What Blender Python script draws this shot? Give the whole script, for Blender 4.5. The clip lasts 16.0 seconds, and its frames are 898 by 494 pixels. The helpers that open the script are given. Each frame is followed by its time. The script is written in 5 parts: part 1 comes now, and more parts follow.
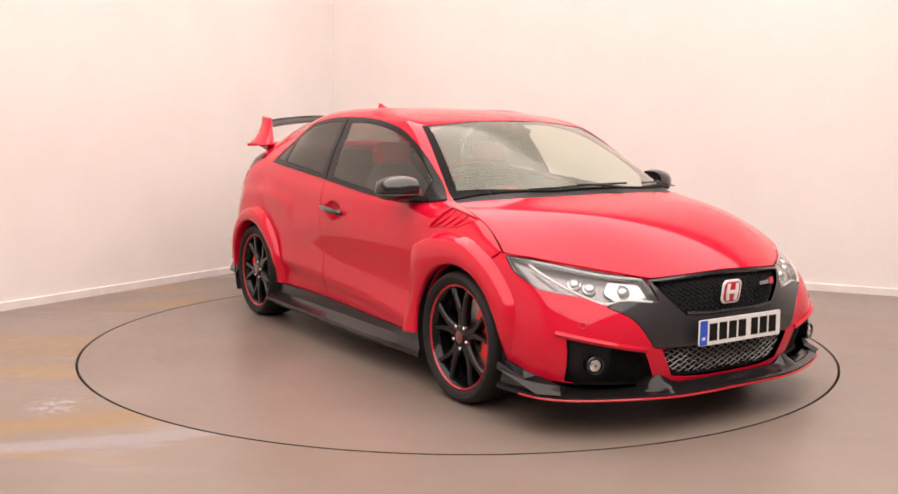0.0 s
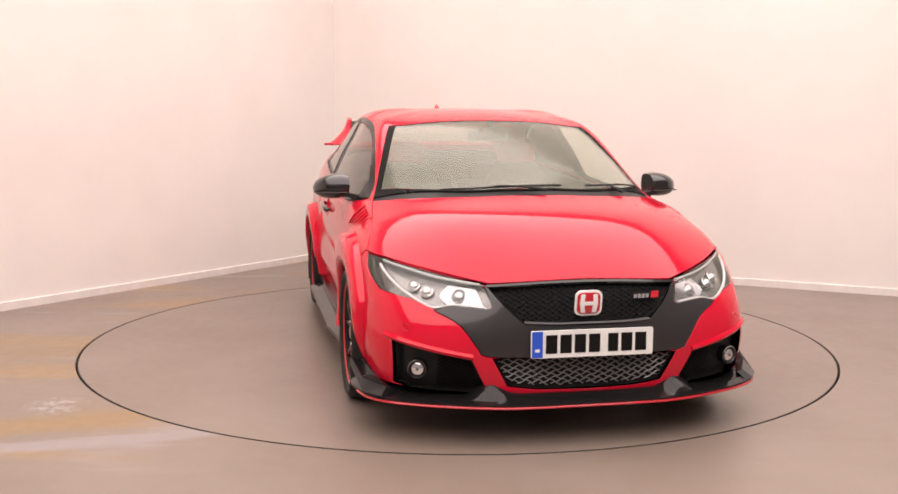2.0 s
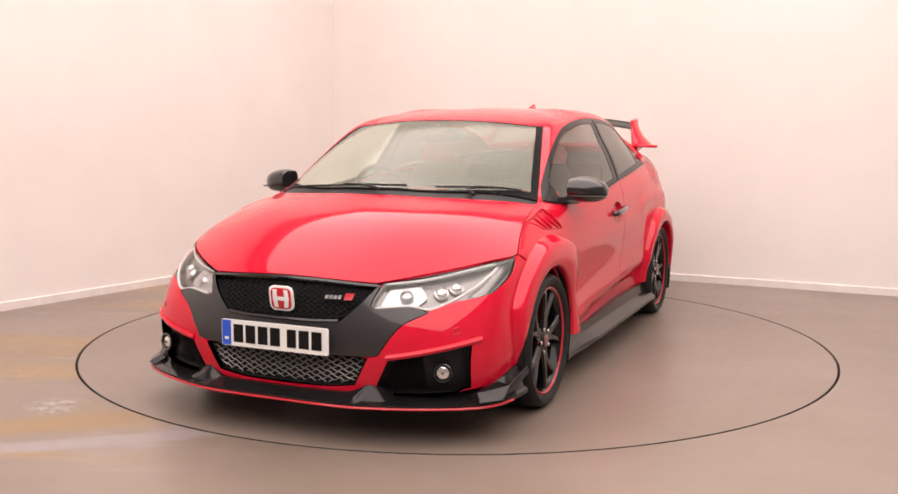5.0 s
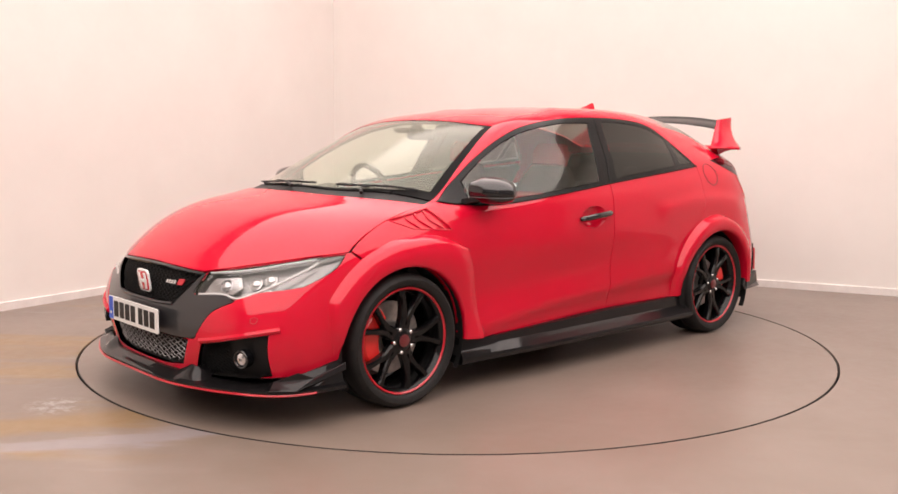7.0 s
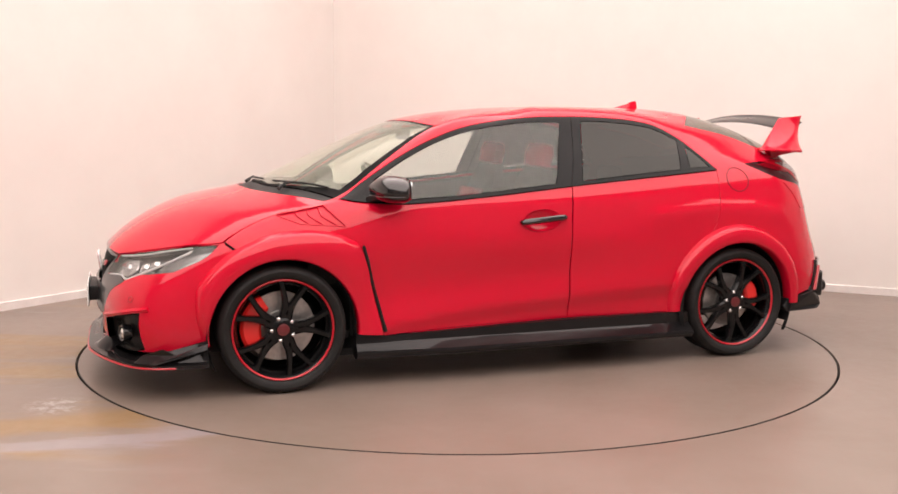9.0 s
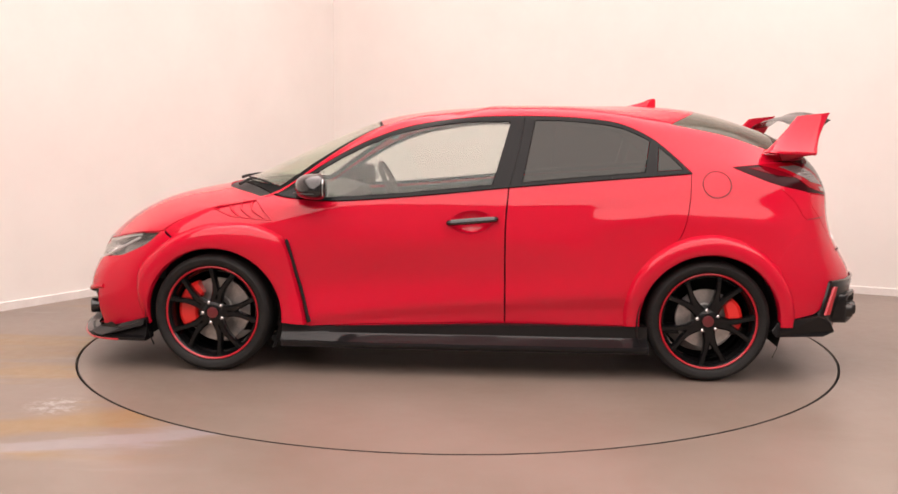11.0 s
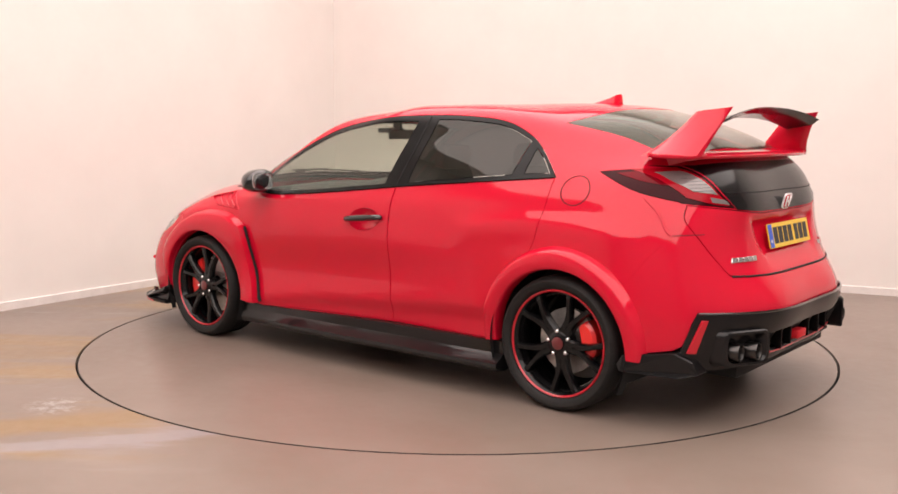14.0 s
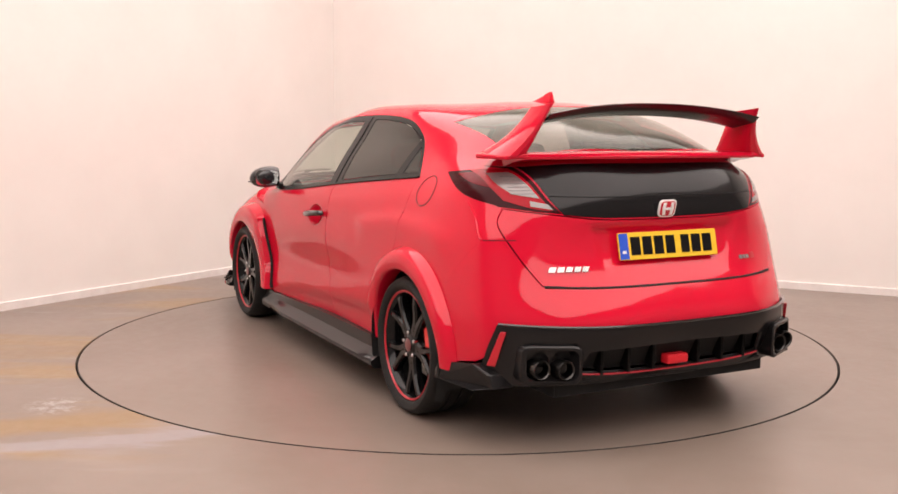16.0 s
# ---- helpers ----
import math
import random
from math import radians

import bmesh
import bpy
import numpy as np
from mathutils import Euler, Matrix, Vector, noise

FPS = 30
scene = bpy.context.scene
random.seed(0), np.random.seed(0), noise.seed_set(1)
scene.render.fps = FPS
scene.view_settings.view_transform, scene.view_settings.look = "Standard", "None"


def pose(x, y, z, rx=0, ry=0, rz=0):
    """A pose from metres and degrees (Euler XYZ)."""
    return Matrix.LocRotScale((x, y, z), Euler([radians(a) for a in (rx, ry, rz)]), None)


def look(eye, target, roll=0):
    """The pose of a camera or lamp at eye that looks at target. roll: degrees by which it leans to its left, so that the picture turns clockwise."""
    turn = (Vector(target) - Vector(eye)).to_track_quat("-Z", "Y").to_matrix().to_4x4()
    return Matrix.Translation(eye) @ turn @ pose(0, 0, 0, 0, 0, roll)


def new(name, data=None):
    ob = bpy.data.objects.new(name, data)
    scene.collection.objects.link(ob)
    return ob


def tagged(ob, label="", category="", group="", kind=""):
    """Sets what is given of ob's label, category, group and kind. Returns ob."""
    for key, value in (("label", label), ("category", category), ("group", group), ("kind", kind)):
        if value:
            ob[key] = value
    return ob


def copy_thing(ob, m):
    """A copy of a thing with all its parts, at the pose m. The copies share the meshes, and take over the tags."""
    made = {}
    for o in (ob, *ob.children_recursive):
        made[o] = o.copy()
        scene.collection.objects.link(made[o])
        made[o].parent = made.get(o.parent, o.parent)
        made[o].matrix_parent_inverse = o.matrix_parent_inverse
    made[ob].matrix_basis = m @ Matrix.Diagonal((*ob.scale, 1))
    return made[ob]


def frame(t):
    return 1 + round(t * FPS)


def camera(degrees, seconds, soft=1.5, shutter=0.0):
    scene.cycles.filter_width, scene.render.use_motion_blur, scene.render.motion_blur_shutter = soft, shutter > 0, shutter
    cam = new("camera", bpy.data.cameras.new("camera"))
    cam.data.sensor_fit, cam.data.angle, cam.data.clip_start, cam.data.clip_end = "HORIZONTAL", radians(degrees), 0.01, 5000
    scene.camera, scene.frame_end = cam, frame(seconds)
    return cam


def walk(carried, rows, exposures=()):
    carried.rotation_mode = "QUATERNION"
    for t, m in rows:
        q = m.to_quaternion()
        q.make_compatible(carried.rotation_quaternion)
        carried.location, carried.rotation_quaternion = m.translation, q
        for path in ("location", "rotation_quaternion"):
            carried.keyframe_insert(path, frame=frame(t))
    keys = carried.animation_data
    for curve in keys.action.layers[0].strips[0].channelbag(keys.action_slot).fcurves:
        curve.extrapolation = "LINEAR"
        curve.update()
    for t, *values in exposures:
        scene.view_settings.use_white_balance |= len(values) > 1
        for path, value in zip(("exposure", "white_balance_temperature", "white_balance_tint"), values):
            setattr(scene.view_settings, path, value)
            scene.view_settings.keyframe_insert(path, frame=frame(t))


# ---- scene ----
cam = camera(50.04, 16.0, soft=1.6)
walk(cam, [(t, look((0, -5.92, 1.258), (-0.0517, 0.0379, 0.5494), 0.323)) for t in (0.0, 16.0)])

# turn of the turntable, degrees about its axis
TURN = [(0.0, -56.76), (0.5, -60.35), (1.0, -65.76), (1.5, -71.37), (2.0, -77.48), (2.5, -83.22), (3.0, -89.4),
        (3.5, -95.19), (4.0, -101.34), (4.5, -107.2), (5.1, -114.4), (5.7, -121.6), (6.3, -128.8), (7.0, -137.2),
        (7.5, -142.8), (8.0, -148.87), (8.5, -154.52), (9.0, -160.56), (9.6, -167.5), (10.2, -174.4), (10.8, -181.3),
        (11.5, -189.37), (12.0, -195.18), (12.5, -200.78), (13.0, -206.78), (13.5, -212.36), (14.0, -218.47),
        (14.5, -224.16), (15.0, -230.28), (15.5, -236.02), (16.0, -242.17)]
CAR_X, CAR_Y = 0.058, -0.092    # the axis, in the car's own space

# ---- light ----
world = bpy.data.worlds.new("world")
scene.world = world
world.use_nodes = True
world.node_tree.nodes["Background"].inputs[0].default_value = (1.0, 0.9, 0.82, 1)
world.node_tree.nodes["Background"].inputs[1].default_value = 0.05
scene.view_settings.exposure = 0.0
LAMP_POWER = 524
LAMP_COLOUR = (1.0, 0.862, 0.84)


# ---- materials ----
def material(name, colour, rough=0.5, metal=0.0, coat=0.0, coat_rough=0.03, spec=0.5):
    m = bpy.data.materials.new(name)
    m.use_nodes = True
    b = m.node_tree.nodes["Principled BSDF"]
    b.inputs["Base Color"].default_value = (*colour, 1)
    b.inputs["Roughness"].default_value = rough
    b.inputs["Metallic"].default_value = metal
    b.inputs["Coat Weight"].default_value = coat
    b.inputs["Coat Roughness"].default_value = coat_rough
    b.inputs["Specular IOR Level"].default_value = spec
    return m


def node(m, kind, **sockets):
    n = m.node_tree.nodes.new(kind)
    for k, v in sockets.items():
        n.inputs[k.replace("_", " ")].default_value = v
    return n


def join_nodes(m, a, out, b, inp):
    m.node_tree.links.new(a.outputs[out], b.inputs[inp])


def varied(m, scale, low, high, rough_low=None, rough_high=None, bump=0.0, bump_scale=None, detail=6, stretch=(1, 1, 1)):
    """Uneven colour, gloss and relief by noise in the object's own space."""
    b = m.node_tree.nodes["Principled BSDF"]
    co = node(m, "ShaderNodeTexCoord")
    mp = node(m, "ShaderNodeMapping")
    mp.inputs["Scale"].default_value = stretch
    join_nodes(m, co, "Object", mp, "Vector")
    n1 = node(m, "ShaderNodeTexNoise", Scale=scale, Detail=detail, Roughness=0.6)
    join_nodes(m, mp, 0, n1, "Vector")
    ramp = node(m, "ShaderNodeValToRGB")
    ramp.color_ramp.elements[0].position, ramp.color_ramp.elements[1].position = 0.3, 0.7
    ramp.color_ramp.elements[0].color, ramp.color_ramp.elements[1].color = (*low, 1), (*high, 1)
    join_nodes(m, n1, "Fac", ramp, 0)
    join_nodes(m, ramp, 0, b, "Base Color")
    if rough_low is not None:
        mr = node(m, "ShaderNodeMapRange")
        mr.inputs[3].default_value, mr.inputs[4].default_value = rough_low, rough_high
        n2 = node(m, "ShaderNodeTexNoise", Scale=scale * 2.7, Detail=4)
        join_nodes(m, mp, 0, n2, "Vector")
        join_nodes(m, n2, "Fac", mr, 0)
        join_nodes(m, mr, 0, b, "Roughness")
    if bump:
        n3 = node(m, "ShaderNodeTexNoise", Scale=bump_scale or scale * 8, Detail=5)
        join_nodes(m, co, "Object", n3, "Vector")
        bp = node(m, "ShaderNodeBump", Strength=bump, Distance=0.002)
        join_nodes(m, n3, "Fac", bp, "Height")
        join_nodes(m, bp, 0, b, "Normal")
    return m


def glass(name, tint, haze=0.0, ior=1.85, rough=0.015):
    """Laminated glass: both faces reflect; a thin pale film paints in soft reflected light."""
    m = bpy.data.materials.new(name)
    m.use_nodes = True
    t = m.node_tree
    t.nodes.remove(t.nodes["Principled BSDF"])
    tr, gl, mix, fr = node(m, "ShaderNodeBsdfTransparent"), node(m, "ShaderNodeBsdfGlossy"), node(m, "ShaderNodeMixShader"), node(m, "ShaderNodeMapRange")
    tr.inputs[0].default_value = (*tint, 1)
    gl.inputs["Roughness"].default_value = rough
    gl.inputs[0].default_value = (1, 1, 0.97, 1)
    # Schlick's gloss, the same from both sides of the thin pane
    lw, pw = node(m, "ShaderNodeLayerWeight"), node(m, "ShaderNodeMath")
    lw.inputs[0].default_value = 0.5
    pw.operation = "POWER"
    pw.inputs[1].default_value = 5.0
    join_nodes(m, lw, "Facing", pw, 0)
    join_nodes(m, pw, 0, fr, 0)
    fr.inputs[3].default_value = ((ior - 1) / (ior + 1)) ** 2
    under = tr
    if haze:
        df, mix2, nz, mr = node(m, "ShaderNodeBsdfDiffuse"), node(m, "ShaderNodeMixShader"), node(m, "ShaderNodeTexNoise", Scale=6.0, Detail=6), node(m, "ShaderNodeMapRange")
        co = node(m, "ShaderNodeTexCoord")
        join_nodes(m, co, "Object", nz, "Vector")
        # greenish cream of the ceiling's blurred reflection, put into the pane's colour
        df.inputs[0].default_value = (0.66, 0.70, 0.56, 1)
        mr.inputs[3].default_value, mr.inputs[4].default_value = haze * 0.9, haze * 1.1
        join_nodes(m, nz, "Fac", mr, 0)
        join_nodes(m, mr, 0, mix2, 0)
        join_nodes(m, tr, 0, mix2, 1)
        join_nodes(m, df, 0, mix2, 2)
        under = mix2
    join_nodes(m, fr, 0, mix, 0)
    join_nodes(m, under, 0, mix, 1)
    join_nodes(m, gl, 0, mix, 2)
    join_nodes(m, mix, 0, t.nodes["Material Output"], 0)
    return m


def glowing(name, colour, strength):
    m = material(name, colour, 0.5)
    b = m.node_tree.nodes["Principled BSDF"]
    b.inputs["Emission Color"].default_value = (*colour, 1)
    b.inputs["Emission Strength"].default_value = strength
    return m


RED = varied(material("red_paint", (0.60, 0.005, 0.028), 0.4, coat=0.9, coat_rough=0.06, spec=0.0), 900, (0.575, 0.0045, 0.026), (0.625, 0.006, 0.032))
RED_TRIM = material("red_trim", (0.5, 0.006, 0.02), 0.3, coat=0.5)
BLACK_GLOSS = material("black_gloss", (0.006, 0.006, 0.007), 0.2, coat=0.7, coat_rough=0.06)
GREY_METALLIC = varied(material("dark_grey_paint", (0.018, 0.0165, 0.018), 0.4, metal=0.2, coat=0.6, coat_rough=0.06), 1500, (0.015, 0.0135, 0.015), (0.024, 0.022, 0.024))
SKIRT_BLACK = varied(material("satin_black", (0.008, 0.0075, 0.008), 0.4, coat=0.62, coat_rough=0.05, spec=0.05), 300, (0.0065, 0.006, 0.0065), (0.011, 0.010, 0.0105))
BLACK_PLASTIC = varied(material("black_plastic", (0.007, 0.0065, 0.007), 0.5, spec=0.35), 60, (0.006, 0.0055, 0.006), (0.010, 0.009, 0.0095), 0.42, 0.58, bump=0.15, bump_scale=900)
BLACK_TRIM = material("black_trim", (0.005, 0.005, 0.0055), 0.25, spec=0.22)
WHEEL_BLACK = varied(material("wheel_black", (0.004, 0.004, 0.0045), 0.2, coat=0.25, coat_rough=0.04, spec=0.22), 80, (0.0035, 0.0035, 0.004), (0.005, 0.0048, 0.005), 0.16, 0.28)
GRILLE_BLACK = material("grille_black", (0.004, 0.004, 0.004), 0.45, spec=0.12)
DARK = material("dark_cavity", (0.006, 0.006, 0.006), 0.8)
RUBBER = varied(material("tyre_rubber", (0.009, 0.0085, 0.0085), 0.65, spec=0.35), 30, (0.007, 0.0065, 0.0065), (0.013, 0.012, 0.0115), 0.55, 0.75, bump=0.2, bump_scale=250)
CHROME = material("chrome", (0.85, 0.85, 0.86), 0.1, metal=1.0)
STEEL = varied(material("brushed_steel", (0.5, 0.49, 0.48), 0.35, metal=0.8), 40, (0.42, 0.41, 0.4), (0.6, 0.58, 0.56), 0.28, 0.42)
WIRE = material("grille_wire", (0.31, 0.30, 0.30), 0.4, metal=0.6)
CALIPER = material("caliper_red", (0.85, 0.02, 0.018), 0.3, coat=0.6)
WHITE_PLATE = varied(material("white_plate", (0.8, 0.8, 0.78), 0.35), 30, (0.76, 0.76, 0.74), (0.84, 0.84, 0.82))
YELLOW_PLATE = varied(material("yellow_plate", (0.85, 0.55, 0.03), 0.35), 30, (0.8, 0.5, 0.02), (0.88, 0.58, 0.04))
BLUE = material("plate_blue", (0.02, 0.09, 0.6), 0.4)
WHITE = material("white_enamel", (0.85, 0.85, 0.85), 0.25, coat=0.5)
CLEAR = glass("clear_glass", (0.78, 0.84, 0.74), 0.17, 1.42, 0.16)
EXHAUST = material("dark_exhaust_steel", (0.07, 0.067, 0.065), 0.3, metal=1.0)
SEAL = material("rubber_seal", (0.004, 0.004, 0.004), 0.6, spec=0.1)
DARK_RED_LENS = material("dark_red_lens", (0.14, 0.002, 0.007), 0.12, spec=0.12)
TINTED = glass("tinted_glass", (0.80, 0.85, 0.82), 0.02, 1.65)
REAR_SMOKE = glass("smoked_rear_glass", (0.30, 0.26, 0.24), 0.09, 1.3, 0.10)
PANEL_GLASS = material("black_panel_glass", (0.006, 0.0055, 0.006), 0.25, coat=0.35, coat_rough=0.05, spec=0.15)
PRIVACY = glass("privacy_glass", (0.035, 0.032, 0.035), 0.018, 1.5)
LENS = glass("lamp_lens", (0.98, 0.98, 0.98), 0.02, 1.4)
RED_LENS = material("red_lens", (0.34, 0.003, 0.012), 0.12, spec=0.2)
SMOKE_LENS = material("smoked_lens", (0.035, 0.002, 0.004), 0.15, spec=0.12)
CLEAR_LAMP = material("clear_lamp", (0.22, 0.19, 0.19), 0.2, metal=0.3, coat=0.6)
SILVER = material("silver_bezel", (0.6, 0.6, 0.6), 0.22, metal=0.9)
LAMP_GREY = material("lamp_grey", (0.24, 0.235, 0.235), 0.25, metal=0.7)
LAMP_WHITE = material("lamp_chrome", (0.5, 0.5, 0.51), 0.2, metal=0.85)
RUNNING = material("running_light_plastic", (0.55, 0.55, 0.55), 0.25, coat=0.6)
SEAT_RED = varied(material("seat_red_fabric", (0.5, 0.02, 0.03), 0.85), 250, (0.42, 0.015, 0.02), (0.6, 0.03, 0.04))
SEAT_BLACK = varied(material("seat_black_fabric", (0.02, 0.02, 0.02), 0.85), 250, (0.014, 0.014, 0.014), (0.035, 0.03, 0.03))
DASH = varied(material("dashboard_plastic", (0.03, 0.03, 0.03), 0.6), 120, (0.025, 0.025, 0.025), (0.045, 0.042, 0.04))
LINING = material("headlining", (0.35, 0.33, 0.31), 0.9)

WALL = varied(material("wall_paint", (0.86, 0.82, 0.78), 0.6), 1.3, (0.785, 0.745, 0.705), (0.835, 0.795, 0.755), 0.5, 0.7, bump=0.05, bump_scale=60)
REAR_WALL = varied(material("rear_wall_paint", (0.26, 0.245, 0.24), 0.6), 1.3, (0.24, 0.225, 0.22), (0.29, 0.275, 0.27))
SKIRTING = varied(material("skirting_paint", (0.8, 0.76, 0.73), 0.4), 12, (0.72, 0.68, 0.65), (0.82, 0.78, 0.75))
CEILING = varied(material("ceiling_paint", (0.8, 0.78, 0.76), 0.8), 2, (0.77, 0.75, 0.73), (0.83, 0.81, 0.79))
JOINT = material("joint_black", (0.008, 0.007, 0.006), 0.7)


def floor_material(name, stains):
    """Sealed concrete: mottled grey-brown with a soft gloss; the fixed floor has worn ochre and pale patches."""
    m = material(name, (0.3, 0.25, 0.21), 0.3)
    b = m.node_tree.nodes["Principled BSDF"]
    co = node(m, "ShaderNodeTexCoord")
    n1 = node(m, "ShaderNodeTexNoise", Scale=0.9, Detail=8, Roughness=0.62)
    n2 = node(m, "ShaderNodeTexNoise", Scale=14, Detail=8, Roughness=0.7)
    n5 = node(m, "ShaderNodeTexNoise", Scale=160, Detail=3)
    for n in (n1, n2, n5):
        join_nodes(m, co, "Object", n, "Vector")
    r1 = node(m, "ShaderNodeValToRGB")
    r1.color_ramp.elements[0].position, r1.color_ramp.elements[1].position = 0.32, 0.68
    r1.color_ramp.elements[0].color, r1.color_ramp.elements[1].color = (0.195, 0.152, 0.122, 1), (0.255, 0.206, 0.176, 1)
    join_nodes(m, n1, "Fac", r1, 0)
    mx = node(m, "ShaderNodeMix")
    mx.data_type, mx.blend_type = "RGBA", "MULTIPLY"
    mx.inputs[0].default_value = 0.35
    r2 = node(m, "ShaderNodeValToRGB")
    r2.color_ramp.elements[0].position, r2.color_ramp.elements[1].position = 0.3, 0.62
    r2.color_ramp.elements[0].color, r2.color_ramp.elements[1].color = (0.72, 0.71, 0.70, 1), (1, 1, 1, 1)
    join_nodes(m, n2, "Fac", r2, 0)
    join_nodes(m, r1, 0, mx, 6)
    join_nodes(m, r2, 0, mx, 7)
    last, socket = mx, 2
    if stains:
        # worn streaks that run roughly across, only near the left side of the floor
        mp = node(m, "ShaderNodeMapping")
        mp.inputs["Rotation"].default_value = (0, 0, radians(-20))
        mp.inputs["Scale"].default_value = (0.55, 2.6, 1)
        join_nodes(m, co, "Object", mp, "Vector")
        for seed, a, c, tint in ((3.1, 0.52, 0.64, (0.27, 0.18, 0.09, 1)), (9.4, 0.60, 0.74, (0.32, 0.29, 0.285, 1))):
            n3 = node(m, "ShaderNodeTexNoise", Scale=1.15, Detail=5, Roughness=0.55)
            n3.noise_dimensions = "4D"
            n3.inputs["W"].default_value = seed
            join_nodes(m, mp, 0, n3, "Vector")
            f = node(m, "ShaderNodeMapRange")
            f.inputs[1].default_value, f.inputs[2].default_value = a, c
            join_nodes(m, n3, "Fac", f, 0)
            sep = node(m, "ShaderNodeSeparateXYZ")
            join_nodes(m, co, "Object", sep, 0)
            area = node(m, "ShaderNodeMapRange")
            area.inputs[1].default_value, area.inputs[2].default_value = -0.9, -1.7
            join_nodes(m, sep, 0, area, 0)
            mul = node(m, "ShaderNodeMath")
            mul.operation = "MULTIPLY"
            join_nodes(m, f, 0, mul, 0)
            join_nodes(m, area, 0, mul, 1)
            mm = node(m, "ShaderNodeMix")
            mm.data_type = "RGBA"
            join_nodes(m, mul, 0, mm, 0)
            join_nodes(m, last, socket, mm, 6)
            mm.inputs[7].default_value = tint
            last, socket = mm, 2
        # two long worn bands beside the turntable, ochre and pale grey, with frayed edges
        turn = node(m, "ShaderNodeMapping")
        turn.inputs["Rotation"].default_value = (0, 0, radians(-20.7))
        join_nodes(m, co, "Object", turn, "Vector")
        along = node(m, "ShaderNodeSeparateXYZ")
        join_nodes(m, turn, 0, along, 0)
        fray = node(m, "ShaderNodeTexNoise", Scale=2.2, Detail=8, Roughness=0.68)
        join_nodes(m, mp, 0, fray, "Vector")
        for middle, half, most, tint in ((-1.10, 0.20, 0.85, (0.255, 0.165, 0.075, 1)), (-1.45, 0.115, 0.8, (0.275, 0.245, 0.25, 1)), (0.38, 0.22, 0.6, (0.25, 0.165, 0.085, 1))):
            away = node(m, "ShaderNodeMath")
            away.operation = "SUBTRACT"
            away.inputs[1].default_value = middle
            join_nodes(m, along, 1, away, 0)
            size = node(m, "ShaderNodeMath")
            size.operation = "ABSOLUTE"
            join_nodes(m, away, 0, size, 0)
            rough_edge = node(m, "ShaderNodeMath")
            rough_edge.operation = "MULTIPLY_ADD"
            rough_edge.inputs[1].default_value, rough_edge.inputs[2].default_value = 0.5, -0.25
            join_nodes(m, fray, "Fac", rough_edge, 0)
            total = node(m, "ShaderNodeMath")
            total.operation = "ADD"
            join_nodes(m, size, 0, total, 0)
            join_nodes(m, rough_edge, 0, total, 1)
            band = node(m, "ShaderNodeMapRange")
            band.inputs[1].default_value, band.inputs[2].default_value, band.inputs[4].default_value = half, half * 0.35, most
            join_nodes(m, total, 0, band, 0)
            reach = node(m, "ShaderNodeMapRange")
            reach.inputs[1].default_value, reach.inputs[2].default_value = -0.75, -1.55
            join_nodes(m, along, 0, reach, 0)
            mul = node(m, "ShaderNodeMath")
            mul.operation = "MULTIPLY"
            join_nodes(m, band, 0, mul, 0)
            join_nodes(m, reach, 0, mul, 1)
            mm = node(m, "ShaderNodeMix")
            mm.data_type = "RGBA"
            join_nodes(m, mul, 0, mm, 0)
            join_nodes(m, last, socket, mm, 6)
            mm.inputs[7].default_value = tint
            last, socket = mm, 2
        # a scuffed pale spot
        off = node(m, "ShaderNodeVectorMath")
        off.operation = "DISTANCE"
        off.inputs[1].default_value = (-1.86, -1.59, 0)
        join_nodes(m, co, "Object", off, 0)
        ring = node(m, "ShaderNodeMapRange")
        ring.inputs[1].default_value, ring.inputs[2].default_value = 0.17, 0.08
        join_nodes(m, off, "Value", ring, 0)
        n4 = node(m, "ShaderNodeTexNoise", Scale=26, Detail=6, Roughness=0.75)
        join_nodes(m, co, "Object", n4, "Vector")
        cut = node(m, "ShaderNodeMapRange")
        cut.inputs[1].default_value, cut.inputs[2].default_value, cut.inputs[4].default_value = 0.46, 0.62, 0.75
        join_nodes(m, n4, "Fac", cut, 0)
        both = node(m, "ShaderNodeMath")
        both.operation = "MULTIPLY"
        join_nodes(m, ring, 0, both, 0)
        join_nodes(m, cut, 0, both, 1)
        mm = node(m, "ShaderNodeMix")
        mm.data_type = "RGBA"
        join_nodes(m, both, 0, mm, 0)
        join_nodes(m, last, socket, mm, 6)
        mm.inputs[7].default_value = (0.42, 0.40, 0.39, 1)
        last, socket = mm, 2
    join_nodes(m, last, socket, b, "Base Color")
    mr = node(m, "ShaderNodeMapRange")
    mr.inputs[3].default_value, mr.inputs[4].default_value = 0.24, 0.46
    join_nodes(m, n2, "Fac", mr, 0)
    join_nodes(m, mr, 0, b, "Roughness")
    bp = node(m, "ShaderNodeBump", Strength=0.12, Distance=0.001)
    join_nodes(m, n5, "Fac", bp, "Height")
    join_nodes(m, bp, 0, b, "Normal")
    return m


FLOOR = floor_material("sealed_concrete", True)
TABLE = floor_material("turntable_concrete", False)


